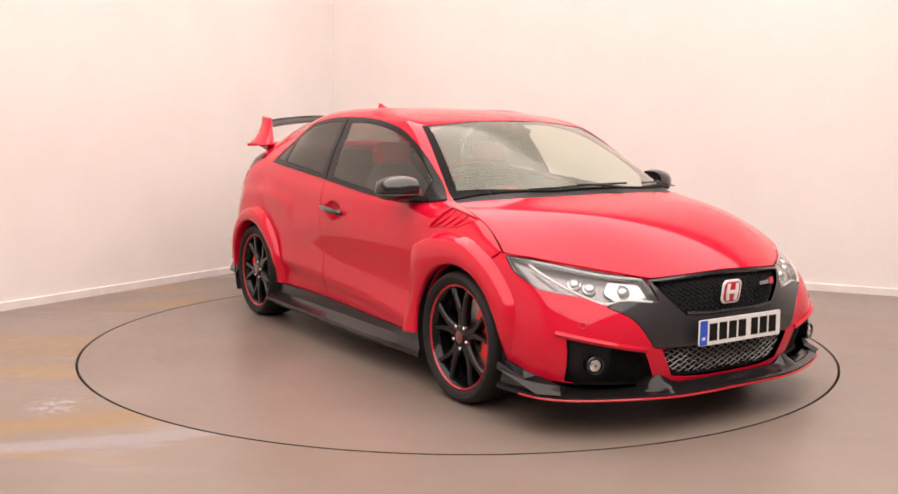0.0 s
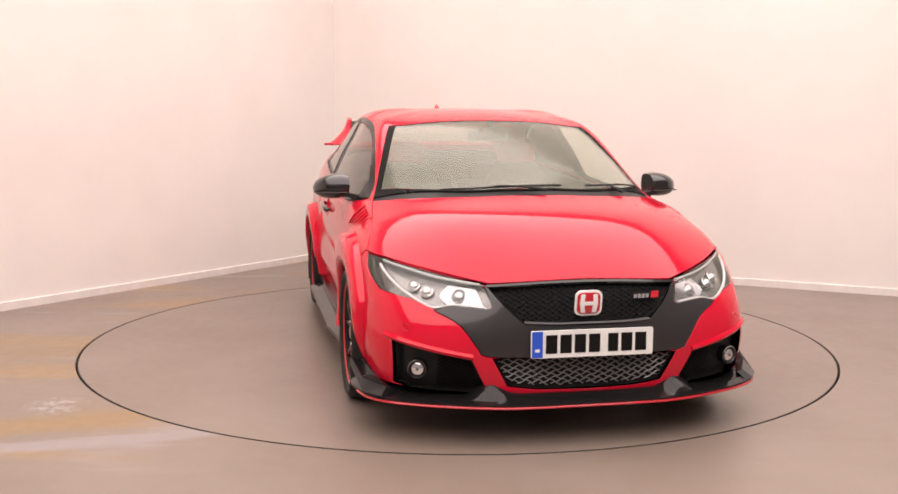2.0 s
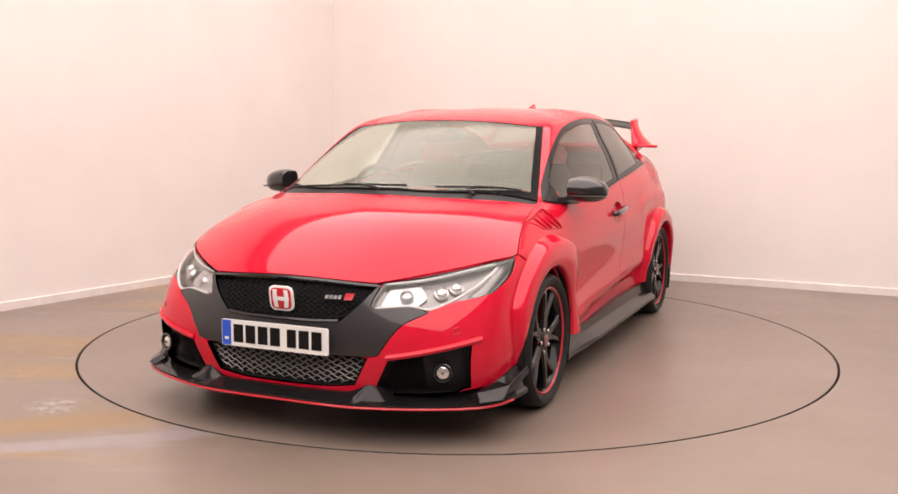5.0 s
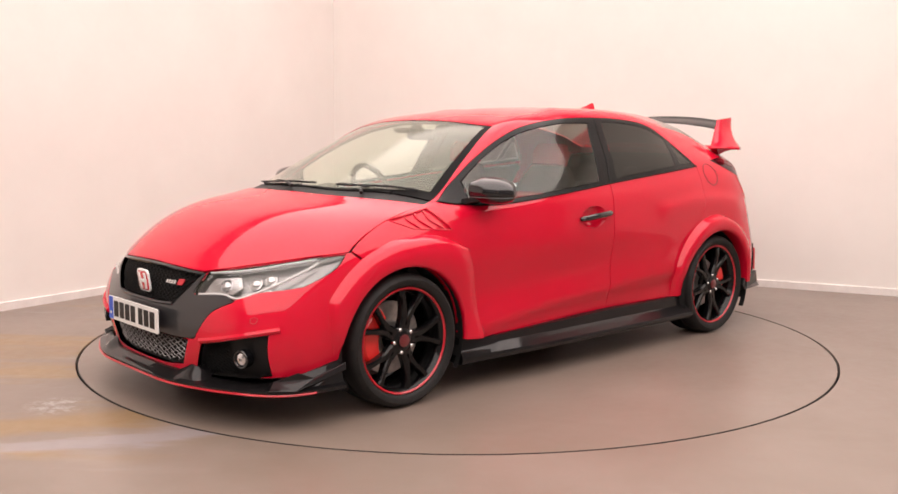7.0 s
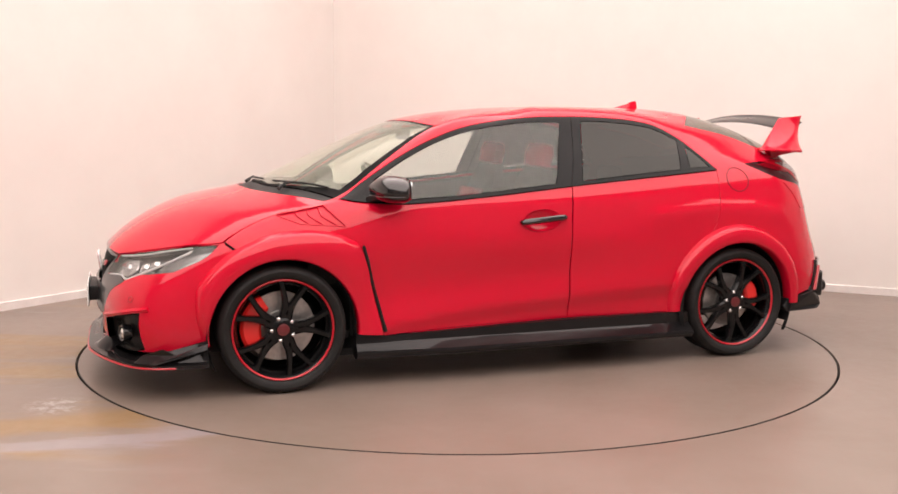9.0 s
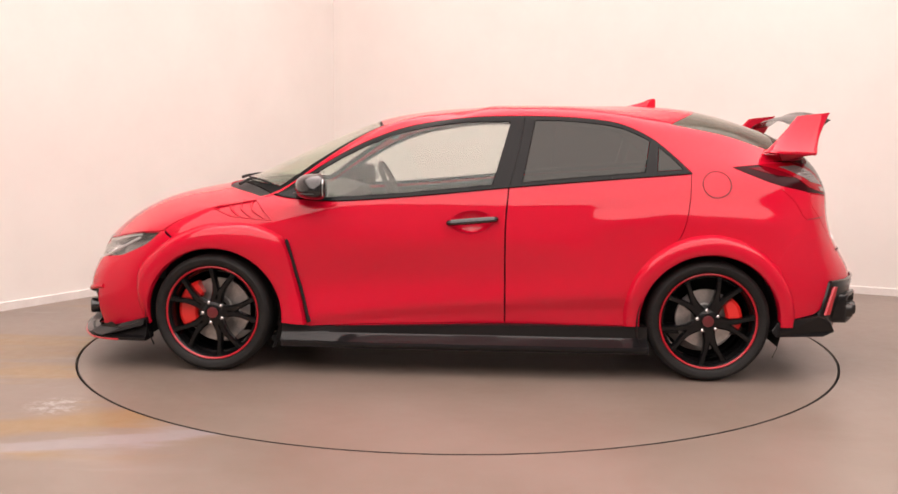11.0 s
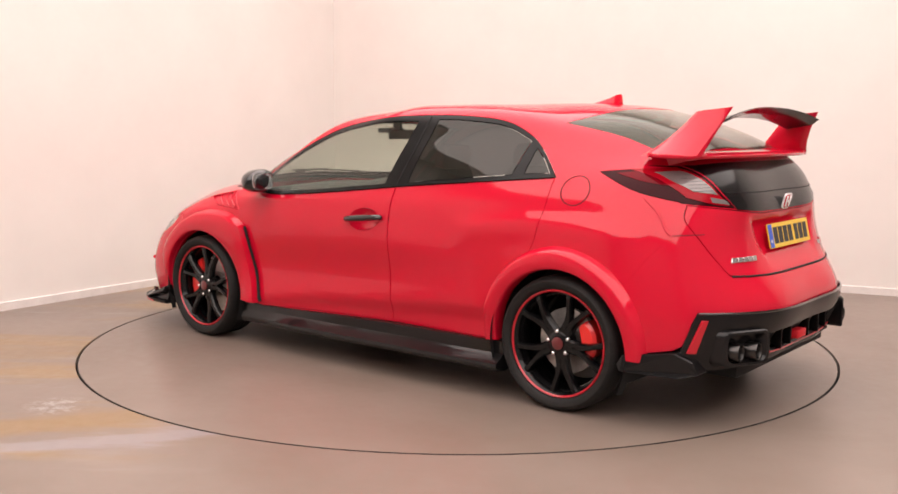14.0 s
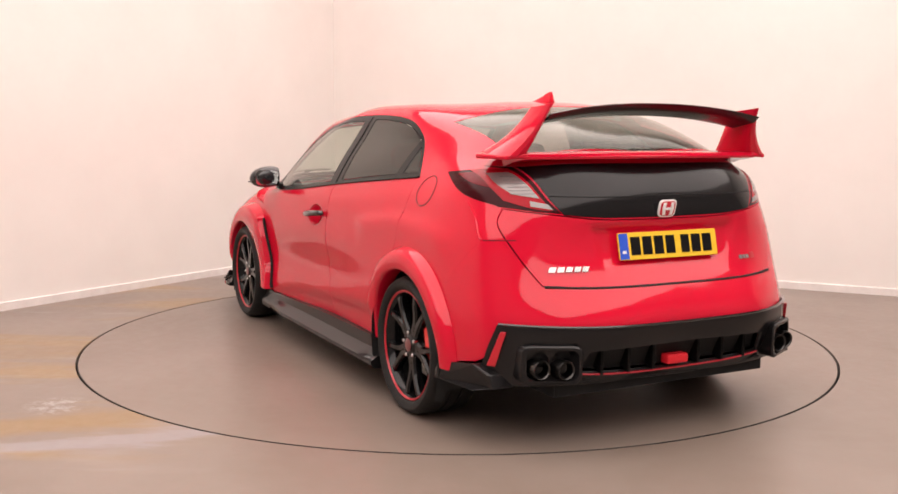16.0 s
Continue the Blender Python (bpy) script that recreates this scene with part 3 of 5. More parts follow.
def outline(*segments, step=0.022):
    """A closed line on the surface from (view, points) runs; each run is smooth, corners lie between runs."""
    out = []
    for view, pts in segments:
        if view == "UV":
            run = [np.array(p, float) for p in pts]
        else:
            dense = spline([(p[0], p[1], 0) for p in pts], 8) if len(pts) > 2 else [Vector((*pts[0], 0)).lerp(Vector((*pts[1], 0)), k / 12) for k in range(13)]
            run = [to_uv(view, p.x, p.y) for p in dense]
        out += run
    keep = [out[0]]
    for q in out[1:]:
        if np.linalg.norm(q - keep[-1]) > step * 0.45:
            keep.append(q)
    if np.linalg.norm(keep[0] - keep[-1]) < step * 0.45:
        keep.pop()
    out = []
    for p, q in zip(keep, keep[1:] + keep[:1]):
        n = max(1, int(np.linalg.norm(q - p) / (step * 1.6)))
        out += [p + (q - p) * k / n for k in range(n)]
    return np.array(out)


def inside(poly, pts):
    x, y = pts[:, 0], pts[:, 1]
    res = np.zeros(len(pts), bool)
    x1, y1 = poly[:, 0], poly[:, 1]
    x0, y0 = np.roll(x1, 1), np.roll(y1, 1)
    for a, b, c, d in zip(x0, y0, x1, y1):
        if b != d:
            res ^= ((b > y) != (d > y)) & (x < (c - a) * (y - b) / (d - b) + a)
    return res


def circle_uv(view, cx, cy, r, a0=0, a1=360, n=40):
    return (view, [(cx + r * math.cos(radians(a0 + (a1 - a0) * k / n)), cy + r * math.sin(radians(a0 + (a1 - a0) * k / n))) for k in range(n + 1)])


def panel(name, mat, line, holes=(), lift=0.0, gap=0.0022, lip=0.012, side="both", label="", parent=None, every=2):
    """A piece of the body surface inside line, less its holes, with a turned-in edge. side: both (one mesh across the middle), L or R."""
    g0 = np.stack(np.meshgrid(np.arange(0, NU + 1, every), np.arange(0, NV + 1, every), indexing="ij"), -1).reshape(-1, 2) * [SCALE_U, SCALE_V]
    ok = inside(line, g0)
    for h in holes:
        ok &= ~inside(h, g0)
    lines = [line] + [h for h in holes]
    for l in lines:                                      # keep the grid off the edges
        idx = np.where(ok)[0]
        for s in range(0, len(idx), 4000):
            d = np.linalg.norm(g0[idx[s:s + 4000], None] - l[None], axis=2).min(1)
            ok[idx[s:s + 4000][d < 0.011]] = False
    pts, edges = [], []
    for l in lines:
        n0 = len(pts)
        pts += [tuple(p) for p in l]
        edges += [(n0 + k, n0 + (k + 1) % len(l)) for k in range(len(l))]
    pts += [tuple(p) for p in g0[ok]]
    vs, _, faces, _, _, _ = delaunay_2d_cdt([Vector(p) for p in pts], edges, [], 0, 1e-6)
    V = np.array([tuple(v) for v in vs])
    F = np.array([f for f in faces if len(f) == 3])
    c = V[F].mean(1)
    ok = inside(line, c)
    for h in holes:
        ok &= ~inside(h, c)
    F = F[ok]
    PN = [on_surface(q, lift) for q in V]
    P, N = np.array([a for a, _ in PN]), np.array([b for _, b in PN])
    fn = np.cross(P[F[:, 1]] - P[F[:, 0]], P[F[:, 2]] - P[F[:, 0]])
    bad = (fn * N[F].mean(1)).sum(1) < 0
    F[bad] = F[bad][:, ::-1]
    # edges with one face: draw back by the gap and turn in
    count = {}
    for f in F:
        for k in range(3):
            a, b = int(f[k]), int(f[(k + 1) % 3])
            count[(a, b)] = 1
    rim = [e for e in count if (e[1], e[0]) not in count and not (abs(P[e[0], 1]) < 1e-4 and abs(P[e[1], 1]) < 1e-4)]
    shift = np.zeros_like(P)
    for a, b in rim:
        t = P[b] - P[a]
        w = np.cross(N[a], t)
        w /= np.linalg.norm(w) + 1e-9
        shift[a] += w
        shift[b] += w
    ln = np.linalg.norm(shift, axis=1)
    m = ln > 1e-6
    shift[m] *= (gap / ln[m])[:, None]
    shift[np.abs(P[:, 1]) < 1e-4, 1] = 0
    P = P + shift
    low = {}
    verts, norms = [tuple(p) for p in P], []
    polys = [tuple(int(i) for i in f) for f in F]
    loops = [N[i] for f in F for i in f]
    for a, b in rim:
        for k in (a, b):
            if k not in low:
                low[k] = len(verts)
                verts.append(tuple(P[k] - N[k] * lip))
        q = (b, a, low[a], low[b])
        w = np.cross(P[b] - P[a], N[a])
        w = w / (np.linalg.norm(w) + 1e-9)
        polys.append(q)
        # the edge's rounded look: halfway normals at the top
        loops += [(w + N[b]) / 1.42, (w + N[a]) / 1.42, w, w]
    verts, loops = np.array(verts), np.array(loops)

    def emit(sides):
        vv, pp, nn = [], [], []
        for s in sides:
            n0 = sum(len(x) for x in vv)
            vv.append(verts * [1, s, 1])
            k = 0
            for p in polys:
                ln2 = loops[k:k + len(p)] * [1, s, 1]
                if s < 0:
                    pp.append(tuple(n0 + i for i in p[::-1]))
                    nn.append(ln2[::-1])
                else:
                    pp.append(tuple(n0 + i for i in p))
                    nn.append(ln2)
                k += len(p)
        me = bpy.data.meshes.new(name)
        me.from_pydata([tuple(v) for v in np.concatenate(vv)], [], pp)
        me.materials.append(mat)
        for f in me.polygons:
            f.use_smooth = True
        me.normals_split_custom_set([tuple(n) for n in np.concatenate(nn)])
        ob = new(name, me)
        ob.parent = parent or car
        if label:
            tagged(ob, label)
        return ob

    if side == "both":
        return emit((1, -1))
    return emit((1,) if side == "L" else (-1,))


U0, U1, V0, V1 = 0.0, NU * SCALE_U, 0.0, NV * SCALE_V
WHEEL_X, HUB_Z, TYRE_R = 1.296, 0.302, 0.314

# lines shared by panels
door_front = [(.892, .918), (.899, .724), (.877, .551), (.833, .374), (.783, .232)]
door_mid = [(-.265, .978), (-.250, .749), (-.252, .265)]
door_rear = [(-1.205, 1.048), (-1.187, .883), (-1.129, .708), (-.96, .58), (-.90, .45), (-.888, .265)]
belt_front = [(.892, .918), (.865, .909), (.633, .900), (.227, .930), (-.265, .978)]
belt_rear = [(-.265, .978), (-.626, 1.009), (-1.205, 1.056)]

DLO = outline(("L", [(1.004, .921), (.865, .907), (.633, .898), (.227, .928), (-.269, .976), (-.626, 1.007), (-1.212, 1.054)]),
              ("L", [(-1.212, 1.054), (-1.117, 1.15), (-1.0, 1.243), (-.828, 1.316), (-.577, 1.345), (-.294, 1.35), (-.016, 1.338), (.256, 1.296), (.454, 1.231), (.65, 1.137), (.851, 1.012), (.95, .945), (1.004, .921)]))
FRONT_DOOR = outline(("L", belt_front), ("L", door_mid), ("L", [(-.252, .265), (.4, .25), (.783, .232)]), ("L", door_front[::-1]))
REAR_DOOR = outline(("L", belt_rear), ("L", door_rear), ("L", [(-.888, .265), (-.252, .265)]), ("L", door_mid[::-1]))
ARCH_R = outline(circle_uv("L", -1.30, .295, .356, -30, 210), ("L", [(-1.62, .10), (-.98, .10)]))
BROW = (("F", [(.40, .642), (.50, .661), (.60, .681), (.70, .702), (.785, .721)]), ("L", [(1.60, .728), (1.57, .733)]))
hood_front = [(0, .660), (.2, .654), (.40, .642)]
HOOD = outline(("F", hood_front), *BROW, ("T", [(1.57, .840), (1.40, .80), (1.20, .77), (1.06, .752)]),
               ("T", [(1.06, .752), (1.25, .54), (1.36, .30), (1.40, 0)]))
COWL = outline(("T", [(1.40, 0), (1.36, .30), (1.25, .54), (1.06, .752)]), ("T", [(1.06, .752), (1.005, .742)]), ("T", [(1.005, .742), (1.16, .54), (1.28, .30), (1.32, 0)]))
SCREEN = outline(("T", [(1.32, 0), (1.28, .30), (1.16, .54), (1.005, .742)]), ("T", [(1.005, .742), (.70, .655), (.42, .572)]), ("T", [(.42, .572), (.47, .30), (.49, 0)]))
SCREEN_HOLE = outline(("T", [(1.40, 0), (1.36, .30), (1.25, .54), (1.06, .752)]), ("T", [(1.06, .752), (1.005, .742)]), ("T", [(1.005, .742), (.70, .655), (.42, .572)]), ("T", [(.42, .572), (.47, .30), (.49, 0)]))
SCREEN_GLASS = outline(("T", [(1.305, 0), (1.265, .30), (1.145, .525), (.972, .695)]), ("T", [(.972, .695), (.69, .612), (.445, .540)]), ("T", [(.445, .540), (.485, .30), (.505, 0)]))
REAR_GLASS = outline(("T", [(-1.33, 0), (-1.28, .30), (-1.16, .50), (-1.12, .555)]), ("T", [(-1.12, .555), (-1.40, .55), (-1.62, .56), (-1.745, .56)]), ("T", [(-1.745, .56), (-1.82, .3), (-1.842, 0)]))
HEADLIGHT = outline(("F", [(.425, .640), (.50, .654), (.60, .674), (.70, .695), (.785, .715)]), ("L", [(1.59, .722), (1.66, .66), (1.80, .598)]),
                    ("F", [(.71, .575), (.62, .538)]), ("F", [(.62, .538), (.575, .553), (.54, .553), (.41, .54)]), ("F", [(.41, .54), (.395, .56), (.425, .640)]))
TAIL_LIGHT = outline(("L", [(-1.42, 1.09), (-1.60, 1.105), (-1.74, 1.11)]), ("R", [(.66, 1.12), (.60, 1.12)]), ("R", [(.60, 1.12), (.55, 1.0), (.50, .935)]),
                     ("R", [(.50, .935), (.60, .945), (.71, .96)]), ("L", [(-1.80, .965), (-1.61, 1.01), (-1.42, 1.085)]))
TAIL_PANEL = outline(("R", [(.0, 1.135), (.4, 1.135), (.595, 1.12)]), ("R", [(.595, 1.12), (.545, 1.0), (.495, .93)]), ("R", [(.495, .93), (.3, .915), (0, .91)]))
gate_side = [(.70, .955), (.725, .88), (.675, .76), (.61, .652)]
TAILGATE = outline(("R", [(0, .905), (.3, .91), (.50, .93), (.70, .955)]), ("R", gate_side), ("R", [(.61, .652), (.4, .642), (0, .638)]))
REAR_BUMPER = outline(("R", [(0, .632), (.4, .636), (.615, .646)]), ("R", [(.615, .646), (.68, .76), (.728, .835)]), ("L", [(-1.90, .83), (-1.80, .825)]), ("L", [(-1.80, .825), (-1.72, .73), (-1.625, .60)]), ("L", [(-1.625, .60), (-1.668, .50), (-1.672, .38)]),
                      ("L", [(-1.672, .38), (-1.675, .31)]), ("L", [(-1.675, .31), (-1.84, .34)]), ("R", [(.80, .36), (.772, .505)]), ("R", [(.772, .505), (.4, .50), (0, .495)]))
GRILLE = outline(("F", [(0, .652), (.2, .647), (.41, .634)]), ("F", [(.41, .634), (.35, .56), (.27, .485)]), ("F", [(.27, .485), (.1, .478), (0, .478)]))
MASK = outline(("F", [(0, .652), (.2, .647), (.40, .634)]), ("F", [(.40, .634), (.422, .637)]), ("F", [(.422, .637), (.397, .562), (.402, .543)]), ("F", [(.402, .543), (.55, .555), (.585, .548), (.625, .533)]), ("F", [(.625, .533), (.53, .48), (.46, .385)]), ("F", [(.46, .385), (.40, .35), (0, .35)]))
LOW_GRILLE = outline(("F", [(0, .345), (.40, .345)]), ("F", [(.40, .345), (.335, .225)]), ("F", [(.335, .225), (.2, .21), (0, .205)]))
FOG = outline(("F", [(.485, .337), (.60, .360), (.79, .402)]), ("F", [(.79, .402), (.778, .185)]), ("F", [(.778, .185), (.60, .172), (.405, .178)]), ("F", [(.405, .178), (.485, .337)]))
BUMPER = outline(("F", [(0, .650), (.2, .645), (.40, .632)]), ("F", [(.40, .632), (.50, .658), (.60, .678), (.70, .699), (.785, .718)]), ("L", [(1.60, .726), (1.56, .732)]),
                 ("L", [(1.56, .725), (1.45, .64)]), circle_uv("L", 1.286, .285, .36, 62, -5, 20), ("L", [(1.64, .24), (1.80, .215)]), ("F", [(.75, .21), (.5, .205), (.3, .19), (0, .185)]))
FENDER = outline(("L", [(1.56, .735), (1.45, .65)]), circle_uv("L", 1.286, .285, .36, 66, 186, 30), ("L", [(.92, .235), (.775, .235)]),
                 ("L", [(.775, .235), (.826, .374), (.870, .551), (.892, .724), (.885, .915)]), ("L", [(.885, .915), (1.00, .925)]), ("T", [(1.0, .756), (1.06, .7525), (1.20, .7705), (1.40, .8005), (1.562, .8425)]))
SHELL = outline(("UV", [(U0, V1 * k / 60) for k in range(61)]), ("UV", [(U1 * k / 80, V1 - .0005) for k in range(1, 80)]),
                ("UV", [(U1, V1 * (1 - k / 60)) for k in range(61)]), ("UV", [(U1 * (1 - k / 80), V0) for k in range(1, 80)]))
WHOLE_FRONT = outline(("UV", [(U0, -.05)]), ("F", [(0, .664), (.2, .658), (.40, .644)]), *BROW,
                      ("T", [(1.57, .840), (1.40, .80), (1.20, .77), (1.0, .752)]), ("L", [(1.004, .925), (.892, .918)]), ("L", door_front), ("UV", [to_uv("L", .78, .22) * [1, 0] - [0, .05], (U0, -.05)]))

HANDLE_CUP = outline(("L", [(-.075 + .105 * math.cos(k * math.tau / 24), .800 + .055 * math.sin(k * math.tau / 24) - .05 * .105 * math.cos(k * math.tau / 24)) for k in range(25)]))
VENT = outline(("L", [(1.315, .855), (1.075, .897)]), ("L", [(1.075, .897), (.975, .795)]), ("L", [(.975, .795), (1.20, .812)]), ("L", [(1.20, .812), (1.315, .855)]))


def underbody():
    """A dark inner skin a little inside the panels, closed below."""
    S = SURF - NORM * 0.075
    S[:, :, 1] = np.maximum(S[:, :, 1], 0)
    verts, polys = [], []
    keep = int(NV * 0.47)
    for s in (1, -1):
        n0 = len(verts)
        sub = S[::4, :keep:3]
        nu, nv = sub.shape[:2]
        verts += [tuple(p) for p in (sub * [1, s, 1]).reshape(-1, 3)]
        for i in range(nu - 1):
            for j in range(nv - 1):
                c = sub[i:i + 2, j:j + 2].reshape(-1, 3).mean(0)
                if min(math.hypot(c[0] - WHEEL_X, c[2] - .285), math.hypot(c[0] + WHEEL_X, c[2] - .295)) < .385:
                    continue
                if c[2] > 0.88 and -1.4 < c[0] < 1.35:
                    continue
                a = n0 + i * nv + j
                polys.append((a, a + nv, a + nv + 1, a + 1))
    me = bpy.data.meshes.new("inner_body")
    me.from_pydata(verts, [], polys)
    me.materials.append(DARK)
    ob = new("inner_body", me)
    ob.parent = car
    tagged(ob, "dark inner structure behind the panel gaps")


underbody()
panel("body_shell", RED, SHELL, (FRONT_DOOR, REAR_DOOR, DLO, ARCH_R, SCREEN_HOLE, REAR_GLASS, TAIL_LIGHT, TAIL_PANEL, TAILGATE, REAR_BUMPER, WHOLE_FRONT,
      outline(("R", [(0, .50), (.76, .51)]), ("L", [(-1.85, .36), (-1.66, .31)]), ("UV", [to_uv("L", -1.64, .3) * [1, 0] - [0, .05], (U1, -.05)])), HOOD), gap=.0003, label="red painted roof, pillars and rear quarters")
panel("hood", RED, HOOD)
panel("cowl", BLACK_PLASTIC, COWL, lift=-.008, label="black plastic cowl below the windscreen")
panel("windscreen_surround", SEAL, SCREEN, (SCREEN_GLASS,), lift=-.002)
panel("windscreen", CLEAR, SCREEN_GLASS, lift=-.002, lip=0.0005, label="clear windscreen reflecting the pale ceiling")
panel("rear_window", REAR_SMOKE, REAR_GLASS, lift=-.002, lip=0.0005, label="dark tinted rear window")
panel("front_bumper", RED, BUMPER, (HEADLIGHT, MASK, FOG, LOW_GRILLE))
panel("grille_surround", GREY_METALLIC, MASK, (GRILLE,), label="dark grey metallic grille surround")
panel("tailgate", RED, TAILGATE, gap=.005)
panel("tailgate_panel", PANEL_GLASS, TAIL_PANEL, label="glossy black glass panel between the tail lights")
panel("rear_bumper", RED, REAR_BUMPER, gap=.0003)
DOORS = {}
for sd in "LR":
    DOORS[sd] = panel("front_door", RED, FRONT_DOOR, (HANDLE_CUP,), gap=.004, side=sd)
    panel("rear_door", RED, REAR_DOOR, gap=.004, side=sd)
    panel("fender", RED, FENDER, (VENT,), side=sd)


# ---- windows ----
def pane(name, line, mat, label, sd):
    return panel(name, mat, line, lift=-.004, lip=0.0005, side=sd, label=label)


top_line = [(-1.0, 1.225), (-.828, 1.293), (-.577, 1.322), (-.40, 1.326)]
PANE_F = outline(("L", [(.80, .925), (.633, .922), (.227, .952), (-.178, .992)]), ("L", [(-.178, .992), (-.268, 1.318)]),
                 ("L", [(-.268, 1.318), (-.016, 1.312), (.25, 1.272), (.44, 1.212), (.64, 1.115), (.80, 1.018)]), ("L", [(.80, 1.018), (.80, .925)]))
PANE_R = outline(("L", [(-.335, 1.004), (-.626, 1.032), (-.965, 1.062)]), ("L", [(-.965, 1.062), (-1.0, 1.222)]), ("L", top_line), ("L", [(-.40, 1.326), (-.335, 1.004)]))
PANE_Q = outline(("L", [(-1.03, 1.068), (-1.165, 1.075)]), ("L", [(-1.165, 1.075), (-1.11, 1.135), (-1.045, 1.19)]), ("L", [(-1.045, 1.19), (-1.03, 1.068)]))


def surf(view, a, b, lift=0.0):
    p, n = on_surface(to_uv(view, a, b), lift)
    return Vector(p)


def surf2(view, a, b, lift=0.0):
    """As surf, on either side of the middle."""
    if view == "T":
        p = surf(view, a, abs(b), lift)
        return Vector((p.x, math.copysign(p.y, b), p.z))
    p = surf(view, abs(a), b, lift)
    return Vector((p.x, math.copysign(p.y, a), p.z))


def surf_tube(name, mat, view, pts, radius, lift, parent=None, sides=(1,), per=8, label="", closed=False, straight=False):
    """Thin bars that follow the body surface."""
    made = []
    P = [Vector((*p, 0)) for p in pts]
    dense = P if straight else spline([tuple(p) for p in P], per)
    line = [surf(view, p.x, p.y, lift) for p in dense]
    for s in sides:
        made.append(part(name, tube([(p.x, p.y * s, p.z) for p in line], radius, 6), mat, parent or car, label))
    return made


for sd in "LR":
    panel("window_frame", BLACK_TRIM, DLO, (PANE_F, PANE_R, PANE_Q), lift=-.002, side=sd, label="black side window surround and pillar covers")
    pane("front_window", PANE_F, TINTED, "lightly tinted front side window", sd)
    pane("rear_side_window", PANE_R, PRIVACY, "dark tinted rear side window", sd)
    pane("quarter_window", PANE_Q, PRIVACY, "small dark quarter window", sd)
    s = 1 if sd == "L" else -1
    surf_tube("waist_strip", BLACK_TRIM, "L", [(.98, .924), (.865, .909), (.633, .901), (.227, .931), (-.269, .979), (-.626, 1.01), (-1.2, 1.055)], .0055, .003, sides=(s,))
    surf_tube("door_seam", DARK, "L", [(-.268, .985), (-.31, 1.15), (-.345, 1.34)], .003, -.001, sides=(s,), per=4)


# ---- wheels and brakes ----
def bar(points, widths, depth, y_face):
    """A spoke with chamfered edges in the wheel's plane; points are (x, z)."""
    secs = []
    for i, (p, w) in enumerate(zip(points, widths)):
        a, b = Vector(points[max(i - 1, 0)]), Vector(points[min(i + 1, len(points) - 1)])
        d = (b - a).normalized()
        n = Vector((-d.y, d.x))
        yf = y_face[i]
        row = []
        for k, y in ((-1.0, yf - depth), (-1.0, yf - .010), (-.62, yf), (.62, yf), (1.0, yf - .010), (1.0, yf - depth)):
            q = Vector(p) + n * w * .5 * k
            row.append((q.x, y, q.y))
        secs.append(row)
    return loft(secs)


def wheel_proto(name):
    """Rim, spokes, tyre, stripe and bolts; the outer face looks to +y, the centre of the cap is the origin."""
    rim = [(.200, -.215), (.226, -.215), (.234, -.205), (.222, -.17), (.216, -.05), (.228, -.012), (.241, .002), (.246, .008), (.250, .003), (.249, -.012), (.240, -.03), (.232, -.05), (.232, -.17), (.226, -.2)]
    w = link(name, lathe(rim, 64, closed=True), WHEEL_BLACK, car, "gloss black alloy wheel with five split spokes")
    tyre = [(.247, -.006), (.254, .012), (.270, .024), (.288, .026), (.300, .018), (.308, .004), (.3125, -.015), (.314, -.06), (.314, -.075), (.308, -.077), (.308, -.083), (.314, -.085), (.314, -.125), (.308, -.127), (.308, -.133), (.314, -.135), (.313, -.185), (.307, -.205), (.29, -.225), (.26, -.22), (.245, -.205)]
    part("tyre", lathe(tyre, 72, closed=True), RUBBER, w, "black low-profile tyre")
    stripe = [(.2395, .0035), (.2415, .0065), (.2455, .0105), (.2485, .0095), (.2505, .006), (.247, .003)]
    part("rim_stripe", lathe(stripe, 72, closed=True), RED_TRIM, w, "thin red stripe round the rim edge")
    part("hub", lathe([(.0, -.06), (.060, -.06), (.064, -.03), (.064, -.016), (.056, -.009), (.035, -.004), (.033, .0), (.0, .0)], 40), WHEEL_BLACK, w)
    part("hub_cap", lathe([(.0, .006), (.02, .005), (.029, .002), (.031, -.004)], 32), material("cap_red", (.12, .004, .008), .3, coat=1), w, "dark red hub cap")
    for k in range(5):
        a0 = radians(90 + 14 + 72 * k)
        for side in (-1, 1):
            pts = [(r * math.cos(a0 + side * o), r * math.sin(a0 + side * o)) for r, o in ((.038, .18), (.075, .115), (.11, .115), (.15, .17), (.19, .225), (.222, .255), (.240, .265))]
            part("spoke", bar(pts, (.052, .047, .038, .030, .027, .031, .042), .038, (-.008, -.010, -.010, -.007, -.003, -.003, -.006)), WHEEL_BLACK, w, angle=25)
        b0 = a0 + radians(36)
        bolt = lathe([(0, .0), (.006, 0), (.009, -.003), (.009, -.02)], 10)
        bolt.transform(Matrix.Translation((.056 * math.cos(b0), .0, .056 * math.sin(b0))))
        part("wheel_bolt", bolt, CHROME, w, "bright steel wheel bolt")
    return w


